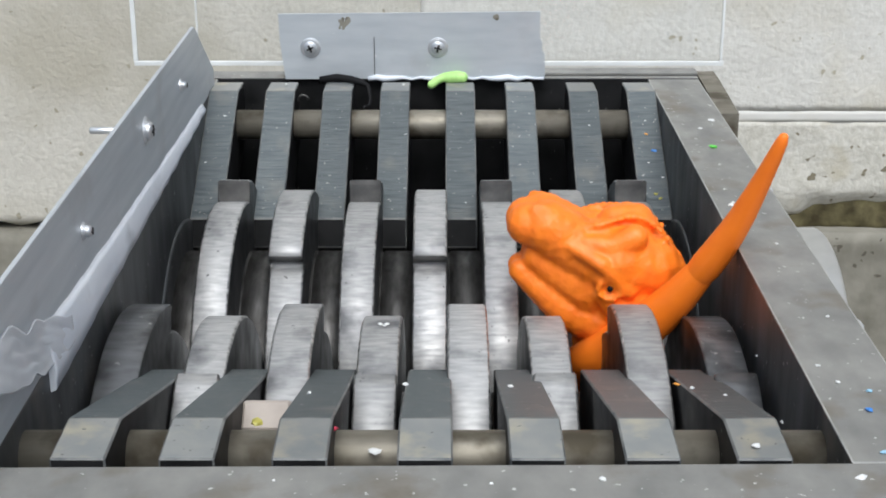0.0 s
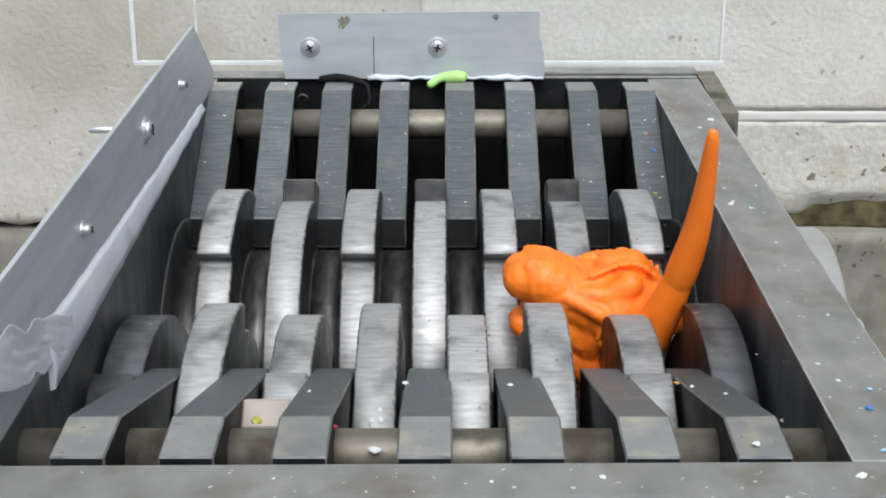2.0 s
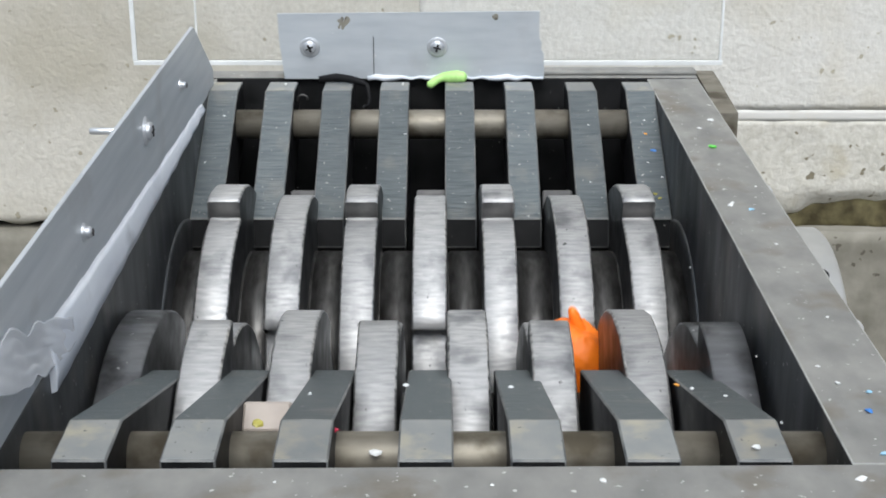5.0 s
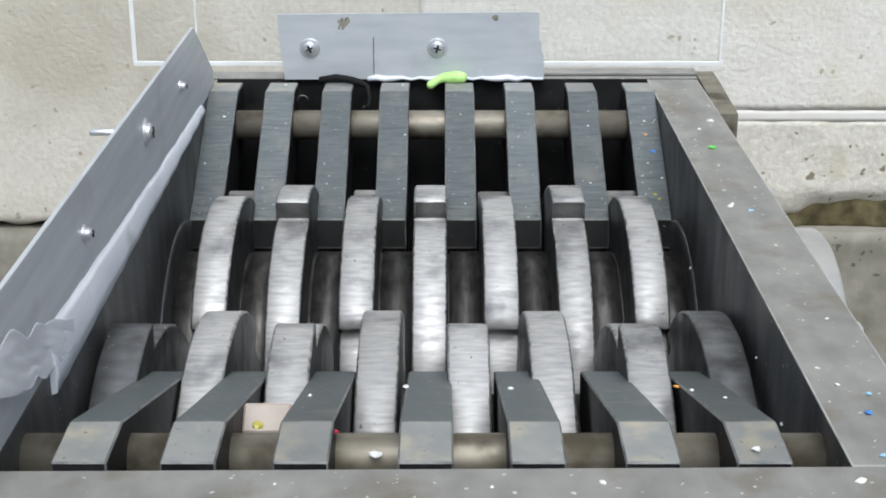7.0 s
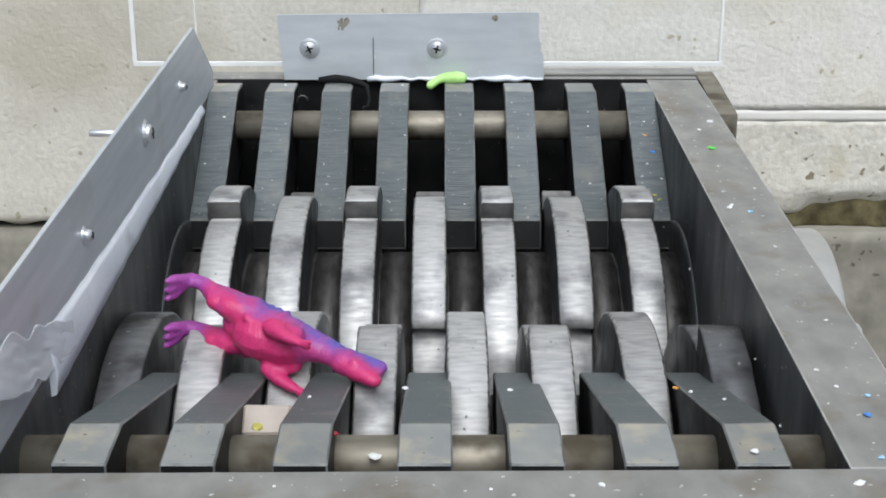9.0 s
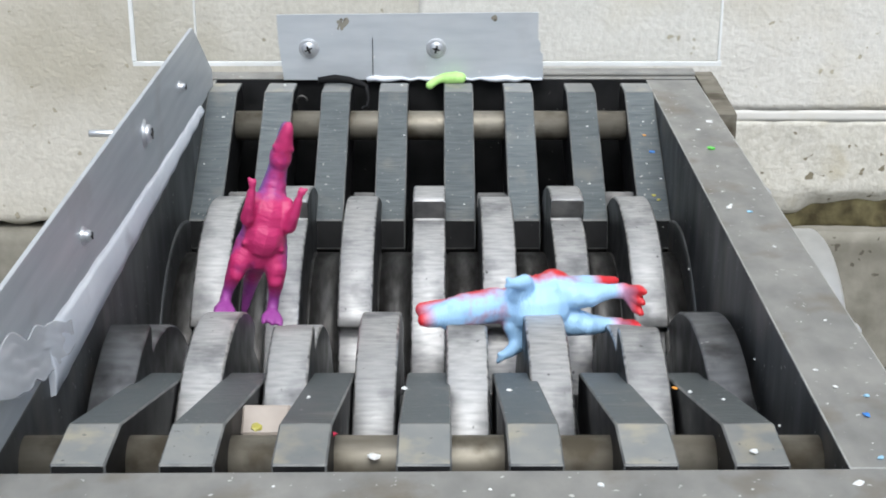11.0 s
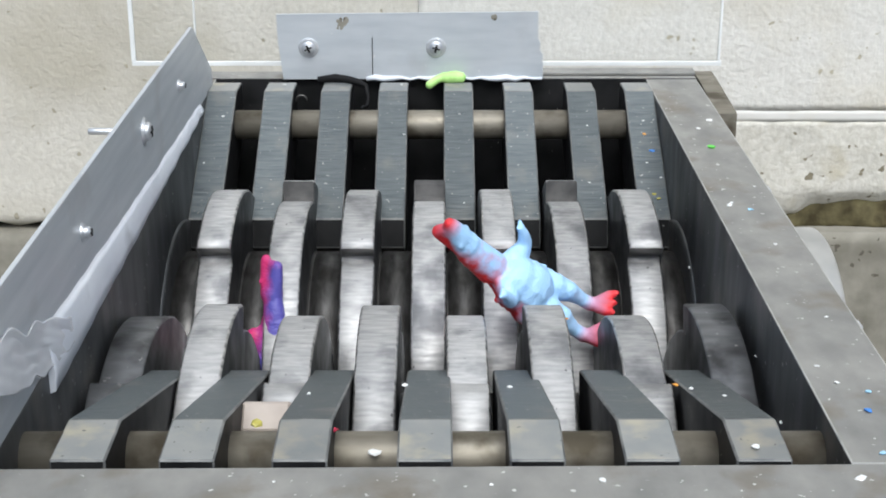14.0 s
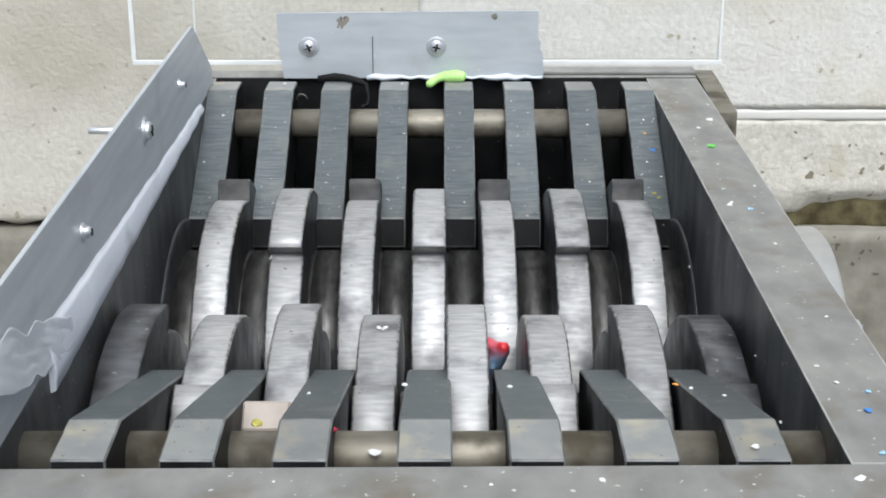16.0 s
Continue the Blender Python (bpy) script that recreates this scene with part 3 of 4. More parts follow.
# ---- clear splash screen behind the machine ----
screen = thing("splash_screen", (0, 0.311, -0.335), "clear acrylic splash screen with frosted edges", "splash screen")
bm = bmesh.new()
box(bm, -0.2115, 0.205, 0, 0.003, 0.341, 0.72)
pane = part("pane", bm, GLASS, screen, "clear acrylic pane")
pane.visible_shadow = False
for nm, (x0, x1, z0, z1) in (("edge_strip", (-0.2145, 0.208, 0.3375, 0.3408)), ("edge_strip", (-0.2148, -0.2117, 0.3411, 0.72)), ("edge_strip", (0.2052, 0.2068, 0.3411, 0.72)), ("edge_strip", (-0.1688, -0.1678, 0.3411, 0.72))):
    bm = bmesh.new()
    box(bm, x0, x1, -0.0005, 0.0035, z0, z1, 0.0004)
    part(nm, bm, EDGE, screen, "whitish frosted edge")

# ---- loose bits ----
bm = bmesh.new()
tube(bm, [(-0.0775, 0.262, 0.004, 0.0026), (-0.066, 0.264, 0.0055, 0.0027), (-0.056, 0.262, 0.0045, 0.0027), (-0.049, 0.258, 0.0035, 0.0025), (-0.0445, 0.256, 0.002, 0.0017), (-0.0425, 0.252, -0.006, 0.0013),
          (-0.0432, 0.246, -0.010, 0.0012), (-0.0455, 0.243, -0.0095, 0.0012), (-0.047, 0.2405, -0.0105, 0.0012)], 8)
tagged(part("rubber_cord", bm, BLACK), "short black rubber cord draped over the bars", "cord")
bm = bmesh.new()
tube(bm, [(-0.0875 + 0.0035 * math.cos(a), 0.2445, -0.0055 + 0.0035 * math.sin(a), 0.0009) for a in [i * 0.45 for i in range(9)]], 6)
tagged(part("wire_loop", bm, SPACER), "small bent wire loop on the rear rod", "wire")
bm = bmesh.new()
blob_chain(bm, [(-0.001, 0.262, 0.0008, 0.0030), (0.003, 0.266, 0.0030, 0.0030), (0.008, 0.268, 0.0048, 0.0032)])
blob_chain(bm, [(0.011, 0.268, 0.0045, 0.0042), (0.017, 0.268, 0.0050, 0.0044), (0.0205, 0.268, 0.0046, 0.0040)])
melt(tagged(part("plastic_scrap", bm, CHIPS["lime"]), "chewed lime green plastic scrap on the rear bars", "plastic scrap"), 0.0011, 2)
bm = bmesh.new()
prism(bm, [(-0.188, -0.0165), (-0.195, -0.0128), (-0.2055, -0.0205), (-0.200, -0.026)], -0.0722, -0.0530, 0.001)
tagged(part("plastic_scrap", bm, BEIGE), "beige plastic shard wedged between front bars", "plastic scrap")


def chip(color, at, size, seed):
    r = random.Random(seed)
    bm = bmesh.new()
    bmesh.ops.create_icosphere(bm, subdivisions=1, radius=size)
    for v in bm.verts:
        v.co = Vector((v.co.x * r.uniform(0.5, 1.6), v.co.y * r.uniform(0.5, 1.3), v.co.z * r.uniform(0.3, 0.6)))
    bmesh.ops.rotate(bm, verts=bm.verts, matrix=Matrix.Rotation(r.uniform(0, 6.28), 3, "Z"))
    o = part("plastic_chip", bm, CHIPS[color])
    o.location = at
    return tagged(o, f"tiny {color} plastic chip lying on the steel", "plastic chip", "shredded plastic chips")


def slope_z(y):
    a = abs(y)
    return 0.0018 if a > 0.2395 else 0.0023 - (0.2395 - a) * 0.0438 / 0.1342


CHIP_AT = [("green", 0.1671, 0.114, 0.0025), ("white", 0.1762, 0.173, 0.0022), ("white", 0.166, 0.155, 0.0014), ("white", 0.1581, 0.0076, 0.0018), ("paleblue", 0.1681, 0.0012, 0.0015),
           ("white", 0.160, 0.012, 0.0012), ("white", 0.17, -0.05, 0.0009), ("white", 0.161, -0.205, 0.0013), ("paleblue", 0.171, -0.213, 0.0014), ("blue", 0.1668, -0.2292, 0.0017), ("white", 0.157, -0.19, 0.001),
           ("white", 0.173, -0.14, 0.0009), ("white", 0.165, 0.08, 0.0008), ("white", 0.178, 0.04, 0.0008), ("paleblue", 0.163, -0.262, 0.0014), ("white", 0.1505, -0.28, 0.0018), ("white", 0.062, -0.281, 0.0015), ("white", 0.024, -0.284, 0.0008), ("white", -0.05, -0.282, 0.0008), ("paleblue", 0.176, -0.24, 0.001)]
for i, (c, x, y, s) in enumerate(CHIP_AT):
    chip(c, (x, y, s * 0.3), s, i)
BAR_CHIPS = [("blue", 0.141, 0.172, 0.0021), ("yellow", 0.137, 0.128, 0.0016), ("yellow", 0.139, 0.124, 0.0015), ("amber", 0.138, 0.19, 0.0012), ("white", 0.143, 0.145, 0.001), ("white", 0.136, 0.16, 0.0009), ("white", 0.139, 0.205, 0.0009),
             ("white", -0.136, 0.21, 0.0011), ("white", -0.142, 0.16, 0.0008), ("white", -0.1, 0.258, 0.0013), ("white", -0.02, 0.258, 0.0012), ("white", -0.017, 0.19, 0.0008), ("white", 0.102, 0.2, 0.0008), ("white", 0.0985, 0.14, 0.0009),
             ("white", 0.021, 0.12, 0.0008), ("white", -0.0085, -0.155, 0.0013), ("white", -0.047, -0.18, 0.0013), ("white", 0.112, -0.165, 0.0012), ("amber", 0.107, -0.155, 0.0014), ("white", 0.122, -0.185, 0.001), ("white", 0.036, -0.16, 0.0012)]
for i, (c, x, y, s) in enumerate(BAR_CHIPS):
    chip(c, (x, y, slope_z(y) + s * 0.3), s, 60 + i)
for i, (c, x, y, z, s) in enumerate((("yellow", -0.0635, -0.222, -0.0085, 0.0028), ("red", -0.0335, -0.2360, -0.0040, 0.0024), ("white", -0.0178, -0.2414, -0.0105, 0.0024), ("white", 0.118, -0.262, 0.0028, 0.002), ("blue", 0.1495, -0.05, -0.052, 0.0024),
                                     ("white", 0.1495, 0.06, -0.055, 0.0022), ("white", 0.1497, -0.115, -0.03, 0.001), ("white", 0.1497, -0.17, -0.035, 0.0012), ("white", 0.1497, -0.2, -0.03, 0.001), ("white", -0.1497, -0.19, -0.04, 0.0014), ("white", -0.1497, -0.22, -0.03, 0.0012))):
    chip(c, (x, y, z), s, 120 + i)

RIDERS = []


def rider(color, x, angle, size, seed):
    """A crumb stuck on a front disc's rim, turning with it. angle: where it sits at the start."""
    r = random.Random(seed)
    bm = bmesh.new()
    for k in range(3):
        g = bmesh.ops.create_icosphere(bm, subdivisions=1, radius=size * r.uniform(0.5, 1.0))
        off = Vector((r.uniform(-1, 1) * size * 1.6, r.uniform(-1, 1) * size * 2, 0.1105 + size * 0.3))
        for v in g["verts"]:
            v.co = Vector((v.co.x * r.uniform(0.6, 1.4), v.co.y * r.uniform(0.6, 1.4), v.co.z * 0.5)) + off
    o = tagged(part("plastic_chip", bm, CHIPS[color]), f"{color} plastic crumb stuck on a cutter rim", "plastic chip", "shredded plastic chips")
    RIDERS.append((o, x, angle - 90))


rider("amber", 0.066, 104 + SPIN * 12.5, 0.0022, 1)
rider("white", -0.0215, 85 + SPIN * 3.5, 0.0016, 2)
rider("white", -0.0205, 84 + SPIN * 16.0, 0.0017, 3)
rider("amber", 0.098, 84 + SPIN * 16.0, 0.0013, 4)
rider("white", -0.0195, 85 + SPIN * 14.2, 0.0018, 5)
rider("white", -0.0240, 84 + SPIN * 14.9, 0.0015, 6)
rider("amber", 0.1000, 86 + SPIN * 8.5, 0.0018, 7)
rider("amber", 0.1010, 90 + SPIN * 9.0, 0.0012, 8)

# ---- toys ----


def toy_dinosaur(name, mat, label, size, long_neck):
    """A small upright dinosaur figure: feet at the origin, belly to -y, about 12 cm high. long_neck: low shoulders, legs drawn forward."""
    bm = bmesh.new()
    drop = -0.010 if long_neck else 0.0
    spread, reach = (0.0105, -0.013) if long_neck else (0.0175, 0.0)
    for s in (-1, 1):
        foot = Vector((s * spread, reach, 0.0))
        blob_chain(bm, [(s * 0.0090, 0.002, 0.043, 0.0108), (s * (spread * 0.75), reach * 0.35 - 0.002, 0.034, 0.0084), (s * spread * 0.9, reach * 0.7, 0.023, 0.0060),
                        (s * spread * 0.97, reach + 0.004, 0.014, 0.0043), (s * spread, reach + 0.003, 0.0065, 0.0046)])
        ball(bm, (s * spread * 0.82, reach * 0.55 - 0.004, 0.0265), 0.0056)
        for dx in (-0.0052, 0.0, 0.0052):
            blob_chain(bm, [(foot.x, reach + 0.001, 0.0045, 0.0042), (foot.x + dx, reach - 0.0075, 0.0032, 0.0032), (foot.x + dx * 1.25, reach - 0.0125, 0.0022, 0.0019)])
        if long_neck:
            blob_chain(bm, [(s * 0.0095, -0.003, 0.066, 0.0066), (s * 0.0160, -0.005, 0.0635, 0.0056), (s * 0.0195, -0.0085, 0.0655, 0.0042), (s * 0.0208, -0.0125, 0.0715, 0.0033)])
            hand = Vector((s * 0.0213, -0.0135, 0.0745))
        else:
            blob_chain(bm, [(s * 0.0110, -0.005, 0.072, 0.0060), (s * 0.0150, -0.010, 0.0635, 0.0058), (s * 0.0162, -0.0145, 0.071, 0.0042), (s * 0.0168, -0.0165, 0.080, 0.0032)])
            hand = Vector((s * 0.0172, -0.0172, 0.0845))
        for dx in (-0.0022, 0.0022):
            blob_chain(bm, [(*hand, 0.0027), (hand.x + dx + s * 0.0012, hand.y - 0.0008, hand.z + 0.0034, 0.0014)])
        ball(bm, (s * 0.0062, -0.0045, 0.1065), 0.0019)
        ball(bm, (s * 0.0022, -0.0085, 0.1185), 0.0014)
        for k in range(4):
            blob_chain(bm, [(s * (0.0135 - 0.0008 * k), -0.0085 + 0.0015 * k, 0.047 + 0.0048 * k, 0.0019), (s * (0.0165 - 0.0006 * k), 0.001, 0.0455 + 0.0048 * k, 0.0019), (s * 0.0130, 0.009, 0.0465 + 0.0048 * k, 0.0017)])
    blob_chain(bm, [(0, 0.004, 0.041, 0.0135), (0, 0.0, 0.053 + drop * 0.3, 0.0168), (0, 0.0, 0.065 + drop * 0.7, 0.0150), (0, 0.003, 0.076 + drop, 0.0105), (0, 0.0035, 0.086 + drop, 0.0102 if long_neck else 0.0082), (0, 0.002, 0.094, 0.0090 if long_neck else 0.0072), (0, 0.0, 0.100, 0.0084)])
    blob_chain(bm, [(0, 0.000, 0.100, 0.0078), (0, -0.003, 0.108, 0.0068), (0, -0.0065, 0.117, 0.0046), (0, -0.0070, 0.1195, 0.0038)])
    blob_chain(bm, [(0, 0.001, 0.100, 0.0072), (0, 0.0035, 0.109, 0.0056), (0, 0.0050, 0.1165, 0.0042)])
    blob_chain(bm, [(0, -0.0045, 0.1165, 0.0042), (0, 0.0030, 0.1165, 0.0042)])
    for k in range(9):
        ball(bm, (0, 0.0172 - 0.0003 * (k - 3) ** 2, 0.046 + 0.0052 * k), 0.0020)
    blob_chain(bm, [(0, 0.007, 0.042, 0.0125), (0, 0.014, 0.031, 0.0092), (0, 0.019, 0.019, 0.0066), (0, 0.022, 0.007, 0.0045), (0, 0.023, -0.005, 0.0026)])
    for v in bm.verts:
        v.co *= size
        v.co.x *= 1.0 if long_neck else 0.82
    ob = tagged(part(name, bm, mat), label, "toy dinosaur", "toys fed into the shredder")
    return melt(ob, 0.0011, 2)


pink_toy = toy_dinosaur("toy_dinosaur", PINK, "magenta and violet rubber dinosaur figure", 0.88, False)
blue_toy = toy_dinosaur("toy_dinosaur", SKYBLUE, "pale blue and red rubber dinosaur figure", 0.91, True)

OX, OY, OZ = 0.0837, -0.004, -0.0311
orange_toy = thing("toy_dinosaur", (OX, OY, OZ), "large torn orange rubber dinosaur between the cutters", "toy dinosaur", "toys fed into the shredder")
bm = bmesh.new()
for s in (-1, 1):
    o = s * 0.006
    blob_chain(bm, [(-0.033, o * 0.8 - 0.002, 0.0275, 0.0112), (-0.023, o - 0.002, 0.0265, 0.0140), (-0.006, o, 0.014, 0.0165), (0.012, o * 1.4, 0.008, 0.0205), (0.030, o * 1.2, 0.004, 0.0175), (0.040, o, 0.000, 0.0115)])
    blob_chain(bm, [(-0.036, o * 0.7, 0.001, 0.0065), (-0.026, o, -0.007, 0.0085), (-0.010, o, -0.020, 0.012), (0.006, o, -0.026, 0.0145), (0.022, o, -0.012, 0.0175)])
    blob_chain(bm, [(-0.004, s * 0.016 - 0.002, 0.021, 0.0048), (0.010, s * 0.019, 0.019, 0.0062), (0.021, s * 0.018, 0.024, 0.0072)])
    blob_chain(bm, [(-0.027, o, 0.0095, 0.0085), (-0.016, o, 0.002, 0.0115), (0.0, o, -0.006, 0.016)])
    blob_chain(bm, [(-0.012, s * 0.019, 0.0205, 0.0038), (0.004, s * 0.0255, 0.0120, 0.0044), (0.0185, s * 0.0225, -0.0030, 0.0046)])
    for k in range(10):
        a = 2 * math.pi * k / 10
        ball(bm, (0.0085 + 0.0062 * math.cos(a), s * 0.0262, -0.0010 + 0.0056 * math.sin(a)), 0.0019, seg=8)
        ball(bm, (-0.0275 + 0.0036 * math.cos(a), s * (0.0120 - 0.0012 * math.sin(a)) - 0.002, 0.0380 + 0.0020 * math.sin(a)), 0.0012, seg=8)
    for k in range(15):
        x = -0.009 + 0.0034 * k
        ball(bm, (x, s * (0.0105 + 0.0035 * math.sin(k * 0.45)), 0.0275 + 0.0045 * math.sin(max(0, x + 0.005) * 70) - 16 * max(0, x - 0.022) ** 2 * 1.6), 0.0021, (0.7, 1.6, 1.0), 8)
    ball(bm, (-0.029, s * 0.0085 - 0.003, 0.033), 0.0038)
    for k in range(7):
        ball(bm, (-0.0385 + 0.0036 * k, s * (0.0085 + 0.0006 * k), 0.0035 - 0.0012 * k), 0.0016, (0.8, 0.8, 1.4), 8)
    blob_chain(bm, [(0.006, s * 0.020, -0.006, 0.0055), (0.016, s * 0.020, -0.018, 0.007)])
blob_chain(bm, [(0.006, 0, -0.028, 0.015), (0.004, 0.002, -0.046, 0.011), (-0.004, 0.0, -0.062, 0.010)])
blob_chain(bm, [(0.012, 0.0, 0.0275, 0.008), (0.024, 0.0, 0.0275, 0.009), (0.036, 0.004, 0.010, 0.009)])
head = melt(part("head", bm, ORANGE, orange_toy, "gaping head with wrinkled brow"), 0.0012, 4)
for s in (-1, 1):
    bm = bmesh.new()
    ball(bm, (0.0085, s * 0.0268, -0.0005), 0.0016, (1, 0.6, 1), 8)
    part("eye", bm, BLACK, head, "tiny black eye dot")
bm = bmesh.new()
tube(bm, [(-0.020, 0, -0.092, 0.0110), (-0.012, 0, -0.076, 0.0120), (-0.005, 0, -0.058, 0.0122), (0.0, 0, -0.040, 0.0108), (0.0035, 0, -0.022, 0.0092), (0.0052, 0, -0.006, 0.0076), (0.0058, 0, 0.002, 0.0064), (0.0058, 0, 0.008, 0.0030)], 28)
tail = part("tail_root", bm, TAIL, orange_toy, "thick smooth tail root")
bm = bmesh.new()
tube(bm, [(x, 0, z, r) for x, z, r in ((0.0040, -0.103, 0.0028), (0.0046, -0.098, 0.0056), (0.0053, -0.091, 0.0074), (0.0058, -0.084, 0.0080), (0.0064, -0.074, 0.0077), (0.0066, -0.062, 0.0070), (0.0062, -0.050, 0.0062), (0.0050, -0.036, 0.0052), (0.0034, -0.022, 0.0042), (0.0020, -0.011, 0.0035), (0.0010, -0.004, 0.0029), (0.0004, -0.0008, 0.0020), (0.0002, 0.0002, 0.0008))], 28)
tail_tip = part("tail_tip", bm, TAIL, orange_toy, "long tapering tail end")


def at_tip(t, x, z, lean, y=0.0, back=0.0):
    return t, Matrix.Translation((x - OX, y - OY, z - OZ)) @ pose(0, 0, 0, back, lean, 0)


def limb(t, tip, root):
    """A row for a piece of the orange toy whose end is at tip and which points there from root."""
    z = (Vector(tip) - Vector(root)).normalized()
    x = (Vector((1, 0, 0)) - z * z.x).normalized()
    m = Matrix((x, z.cross(x), z)).transposed().to_4x4()
    m.translation = Vector(tip) - Vector((OX, OY, OZ))
    return t, m


def motions():
    turns = [2.0 * i for i in range(9)]
    walk(rear_shaft, [(t, LIFT @ pose(0, SY, SZ, SPIN * t)) for t in turns])
    walk(front_shaft, [(t, LIFT @ pose(0, -SY, SZ, -SPIN * t)) for t in turns])
    for o, x, angle in RIDERS:
        walk(o, [(t, pose(x, -SY, SZ, angle - SPIN * t)) for t in turns])
    # orange toy: the head sinks, the tail swings over and is drawn in
    walk(head, [(t, pose(x, 0, z, 0, r, 0)) for t, x, z, r in (
        (0.0, 0, 0, 0), (0.4, 0.0, -0.010, -4), (0.8, 0.001, -0.017, -8), (1.2, 0.001, -0.022, -9), (1.6, 0.001, -0.026, -8), (2.0, 0.001, -0.028, -5), (2.6, 0.001, -0.032, 0), (3.0, 0.002, -0.034, 4),
        (3.4, 0.003, -0.037, 8), (3.8, 0.004, -0.040, 13), (4.2, 0.004, -0.044, 16), (4.8, 0.002, -0.07, 30), (5.4, 0.0, -0.115, 40), (6.0, 0.0, -0.17, 45), (16.0, 0.0, -0.20, 45))])
    walk(tail_tip, [at_tip(*v) for v in (
        (0, 0.1627, 0.0636, 23.2, -0.0779, 20), (0.4, 0.1566, 0.0625, 20.5, -0.0779, 20), (0.8, 0.1519, 0.0647, 18.5, -0.0779, 20), (1.2, 0.1462, 0.0647, 16.2, -0.0779, 20), (1.6, 0.1382, 0.0645, 12.2, -0.0756, 19), (2.0, 0.1309, 0.0636, 8.2, -0.0733, 18), (2.2, 0.1282, 0.0607, 6.2, -0.0686, 16))] + [limb(*v) for v in (
        (2.4, (0.1021, -0.058, 0.0507), (0.1190, -0.028, -0.0419)), (2.5, (0.0829, -0.0518, 0.0477), (0.1208, -0.028, -0.0400)), (2.7, (0.0761, -0.0533, 0.0409), (0.1226, -0.028, -0.0410)), (2.9, (0.0706, -0.0629, 0.0333), (0.1228, -0.028, -0.0410)),
        (3.1, (0.0665, -0.070, 0.0235), (0.1240, -0.028, -0.0395)), (3.3, (0.065, -0.07, 0.0084), (0.1302, -0.0150, -0.0506)), (3.5, (0.0615, -0.07, -0.0016), (0.1294, -0.0060, -0.0658)), (3.7, (0.0606, -0.0605, -0.0024), (0.1283, -0.010, -0.0559)),
        (3.9, (0.0648, -0.0597, 0.0037), (0.1110, -0.015, -0.0720)), (4.1, (0.0713, -0.0646, 0.0084), (0.0985, -0.015, -0.0760)), (4.2, (0.0730, -0.0583, 0.0061), (0.0995, -0.015, -0.0800)), (4.7, (0.075, -0.02, -0.025), (0.10, 0.0, -0.12)),
        (5.2, (0.075, 0.0, -0.08), (0.09, 0.0, -0.18)), (5.8, (0.075, 0.0, -0.16), (0.075, 0.0, -0.26)), (16.0, (0.075, 0.0, -0.17), (0.075, 0.0, -0.27)))])
    walk(tail, [at_tip(*v) for v in (
        (0, 0.1312, -0.0098, 23.2, -0.0488, 20), (0.4, 0.1286, -0.0123, 20.5, -0.0488, 20), (0.8, 0.1266, -0.0110, 18.5, -0.0488, 20), (1.2, 0.1238, -0.0120, 16.2, -0.0488, 20), (1.6, 0.1211, -0.0140, 12.2, -0.0479, 19), (2.0, 0.1193, -0.0164, 8.2, -0.0470, 18), (2.2, 0.1193, -0.0205, 6.2, -0.0452, 16))] + [limb(*v) for v in (
        (2.4, (0.1155, -0.030, -0.0500), (0.1080, -0.027, -0.0730)), (2.6, (0.1160, -0.030, -0.0480), (0.1080, -0.027, -0.0720)), (3.0, (0.1185, -0.029, -0.0450), (0.1090, -0.026, -0.0700)), (3.4, (0.1240, -0.028, -0.0425), (0.1125, -0.025, -0.0680)), (3.7, (0.1245, -0.026, -0.0440), (0.1130, -0.022, -0.0700)),
        (4.2, (0.1175, -0.022, -0.0500), (0.1100, -0.018, -0.0760)), (4.8, (0.12, -0.01, -0.10), (0.115, 0.0, -0.14)), (5.6, (0.118, 0.0, -0.17), (0.118, 0.0, -0.20)), (16.0, (0.118, 0.0, -0.18), (0.118, 0.0, -0.21)))])
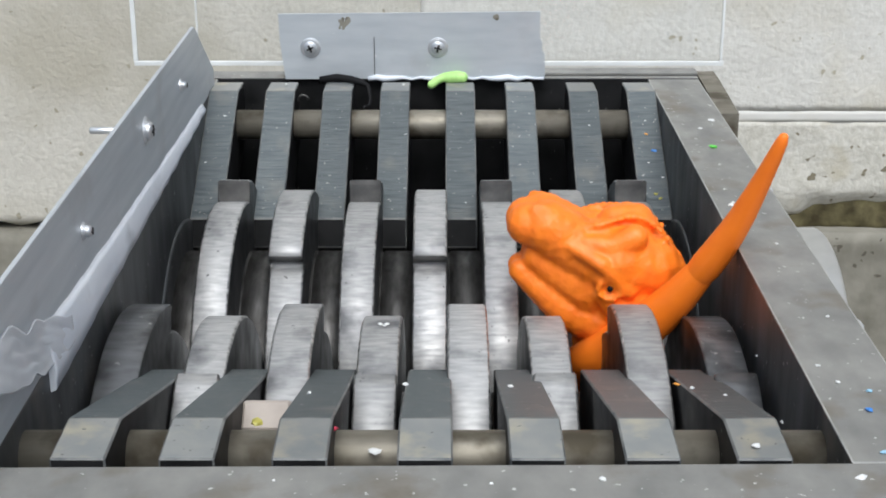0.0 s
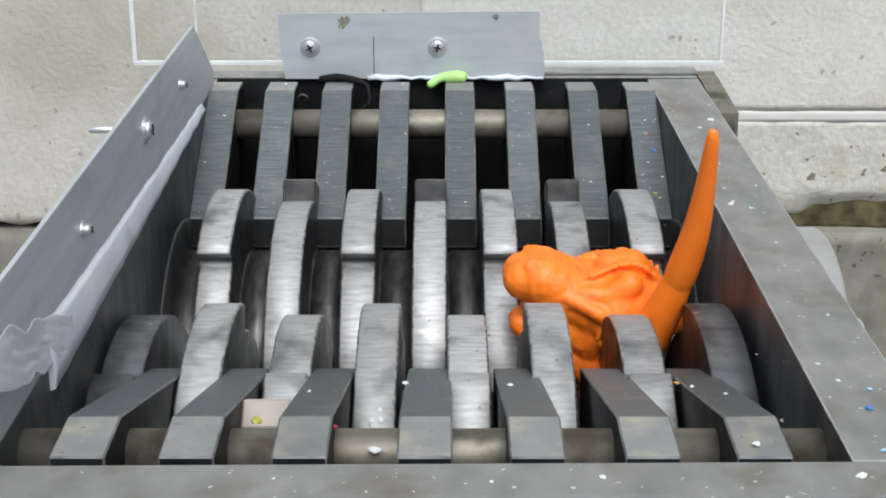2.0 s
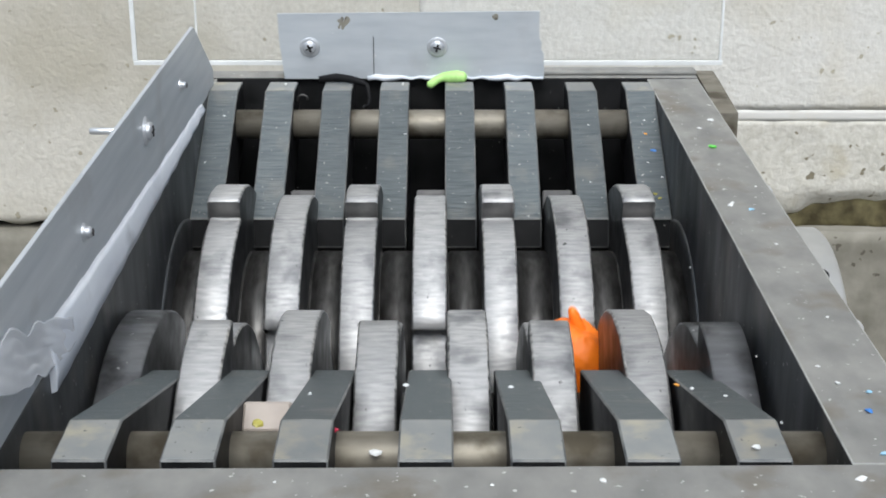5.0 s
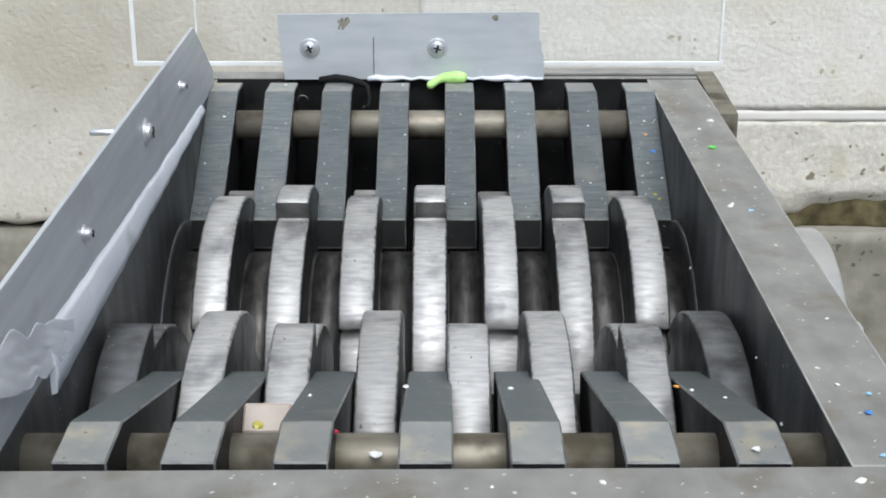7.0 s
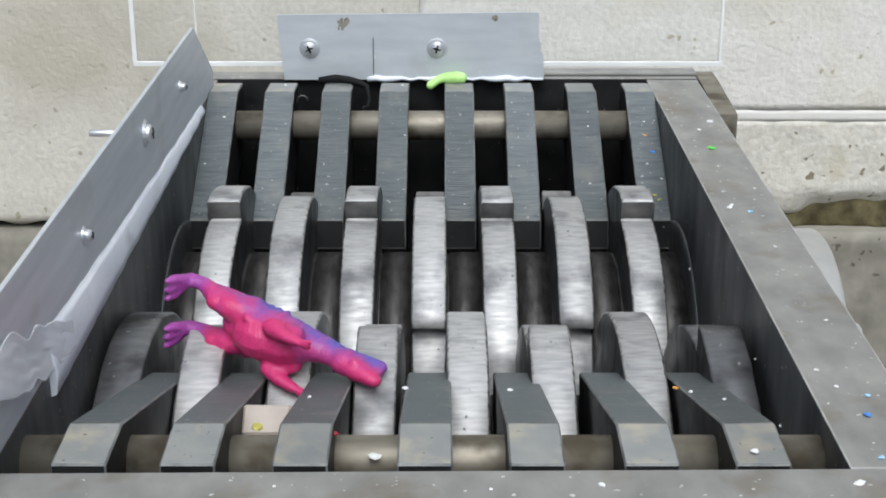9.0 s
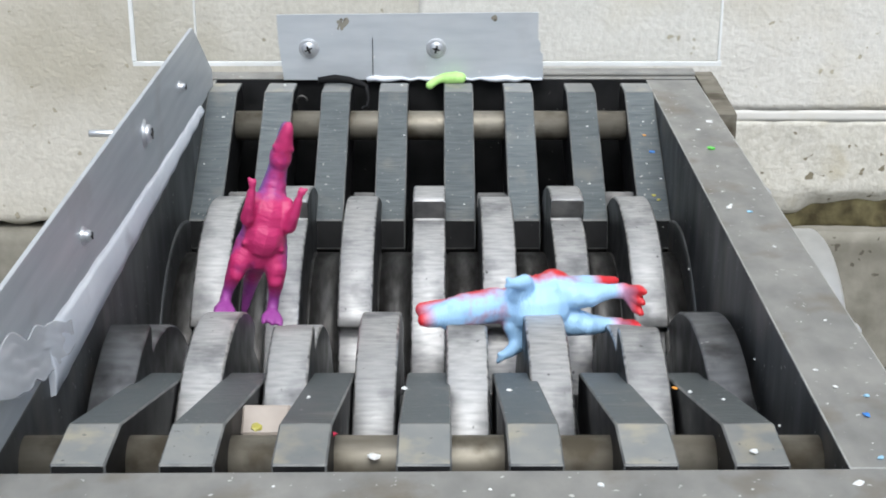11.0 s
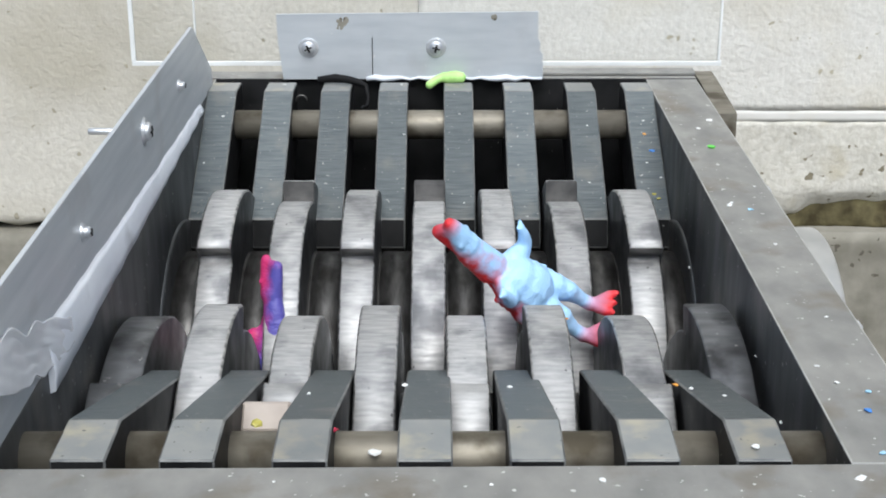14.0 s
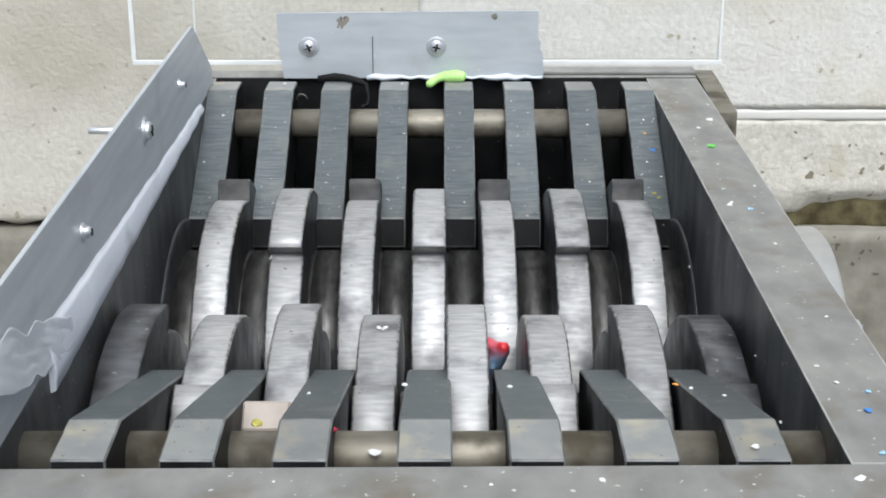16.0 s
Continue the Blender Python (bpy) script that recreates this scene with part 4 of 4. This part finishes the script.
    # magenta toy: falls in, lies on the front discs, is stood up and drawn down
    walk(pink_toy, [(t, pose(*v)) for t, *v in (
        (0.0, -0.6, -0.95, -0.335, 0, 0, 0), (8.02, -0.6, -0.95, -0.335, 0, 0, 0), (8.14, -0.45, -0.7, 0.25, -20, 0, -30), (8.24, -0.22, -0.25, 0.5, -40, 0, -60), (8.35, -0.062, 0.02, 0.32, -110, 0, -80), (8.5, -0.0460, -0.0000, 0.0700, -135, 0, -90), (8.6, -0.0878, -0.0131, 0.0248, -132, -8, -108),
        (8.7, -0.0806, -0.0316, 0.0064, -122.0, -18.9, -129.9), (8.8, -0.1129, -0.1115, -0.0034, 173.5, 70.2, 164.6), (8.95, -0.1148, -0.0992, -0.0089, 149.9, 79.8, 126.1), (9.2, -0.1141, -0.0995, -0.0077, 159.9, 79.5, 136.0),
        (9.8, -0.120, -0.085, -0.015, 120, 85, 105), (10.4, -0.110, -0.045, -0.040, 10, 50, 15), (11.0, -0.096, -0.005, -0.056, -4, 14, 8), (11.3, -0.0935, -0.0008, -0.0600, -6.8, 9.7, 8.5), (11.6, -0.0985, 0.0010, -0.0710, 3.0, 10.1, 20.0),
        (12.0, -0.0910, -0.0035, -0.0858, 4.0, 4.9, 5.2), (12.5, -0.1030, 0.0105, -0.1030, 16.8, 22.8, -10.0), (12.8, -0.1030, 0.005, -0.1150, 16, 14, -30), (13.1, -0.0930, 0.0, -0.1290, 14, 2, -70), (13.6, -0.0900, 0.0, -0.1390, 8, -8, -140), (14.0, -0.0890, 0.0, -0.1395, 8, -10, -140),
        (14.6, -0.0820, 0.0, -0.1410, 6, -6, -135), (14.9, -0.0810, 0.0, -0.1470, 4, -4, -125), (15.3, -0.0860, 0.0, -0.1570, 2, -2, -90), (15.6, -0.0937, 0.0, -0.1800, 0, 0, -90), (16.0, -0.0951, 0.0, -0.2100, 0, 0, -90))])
    # pale blue toy: drops in on its back, tips up and is drawn down
    walk(blue_toy, [(t, pose(*v)) for t, *v in (
        (0.0, 0.6, -0.95, -0.335, 0, 0, 0), (9.6, 0.6, -0.95, -0.335, 0, 0, 0), (9.9, 0.5, -0.8, 0.2, 0, -30, 0), (10.15, 0.2, -0.3, 0.6, 0, -55, 0), (10.35, 0.09, -0.02, 0.55, 0, -65, 5), (10.55, 0.095, -0.03, 0.25, 5, -75, 8), (10.8, 0.099, -0.035, -0.025, 15, -82, 5), (11.3, 0.1000, -0.0300, -0.0365, 89.5, -80.6, -74.7),
        (11.6, 0.0992, -0.0155, -0.0317, 73.3, -79.2, -56.1), (11.8, 0.0985, -0.0200, -0.0345, -85.8, -19.1, 82.6), (12.0, 0.0895, -0.0030, -0.0361, -75.9, -14.8, 94.8), (12.5, 0.0915, -0.0081, -0.0418, -71.3, -21.3, 89.1), (12.8, 0.0957, -0.0033, -0.0489, -63.0, -31.3, 84.2),
        (13.1, 0.0895, 0.0010, -0.0590, -48, -35, 77), (13.5, 0.0832, 0.0046, -0.0679, -33, -38.9, 70.0), (14.0, 0.0825, 0.0060, -0.0685, -34, -39, 72), (14.4, 0.0840, 0.0000, -0.0729, -42, -34, 79), (14.7, 0.0734, 0.0177, -0.0881, -37.4, -40.7, 87.3), (14.9, 0.0717, 0.0199, -0.0946, -30.1, -44.3, 80.2),
        (15.1, 0.0720, 0.0140, -0.1070, -25, -36, 78), (15.3, 0.0419, 0.0161, -0.1238, 1.0, -28.4, 67.9), (15.5, 0.0253, 0.0192, -0.1294, 17.5, -25.9, 61.2), (16.0, 0.0262, 0.0190, -0.1525, 17.5, -25.9, 61.2))])


motions()
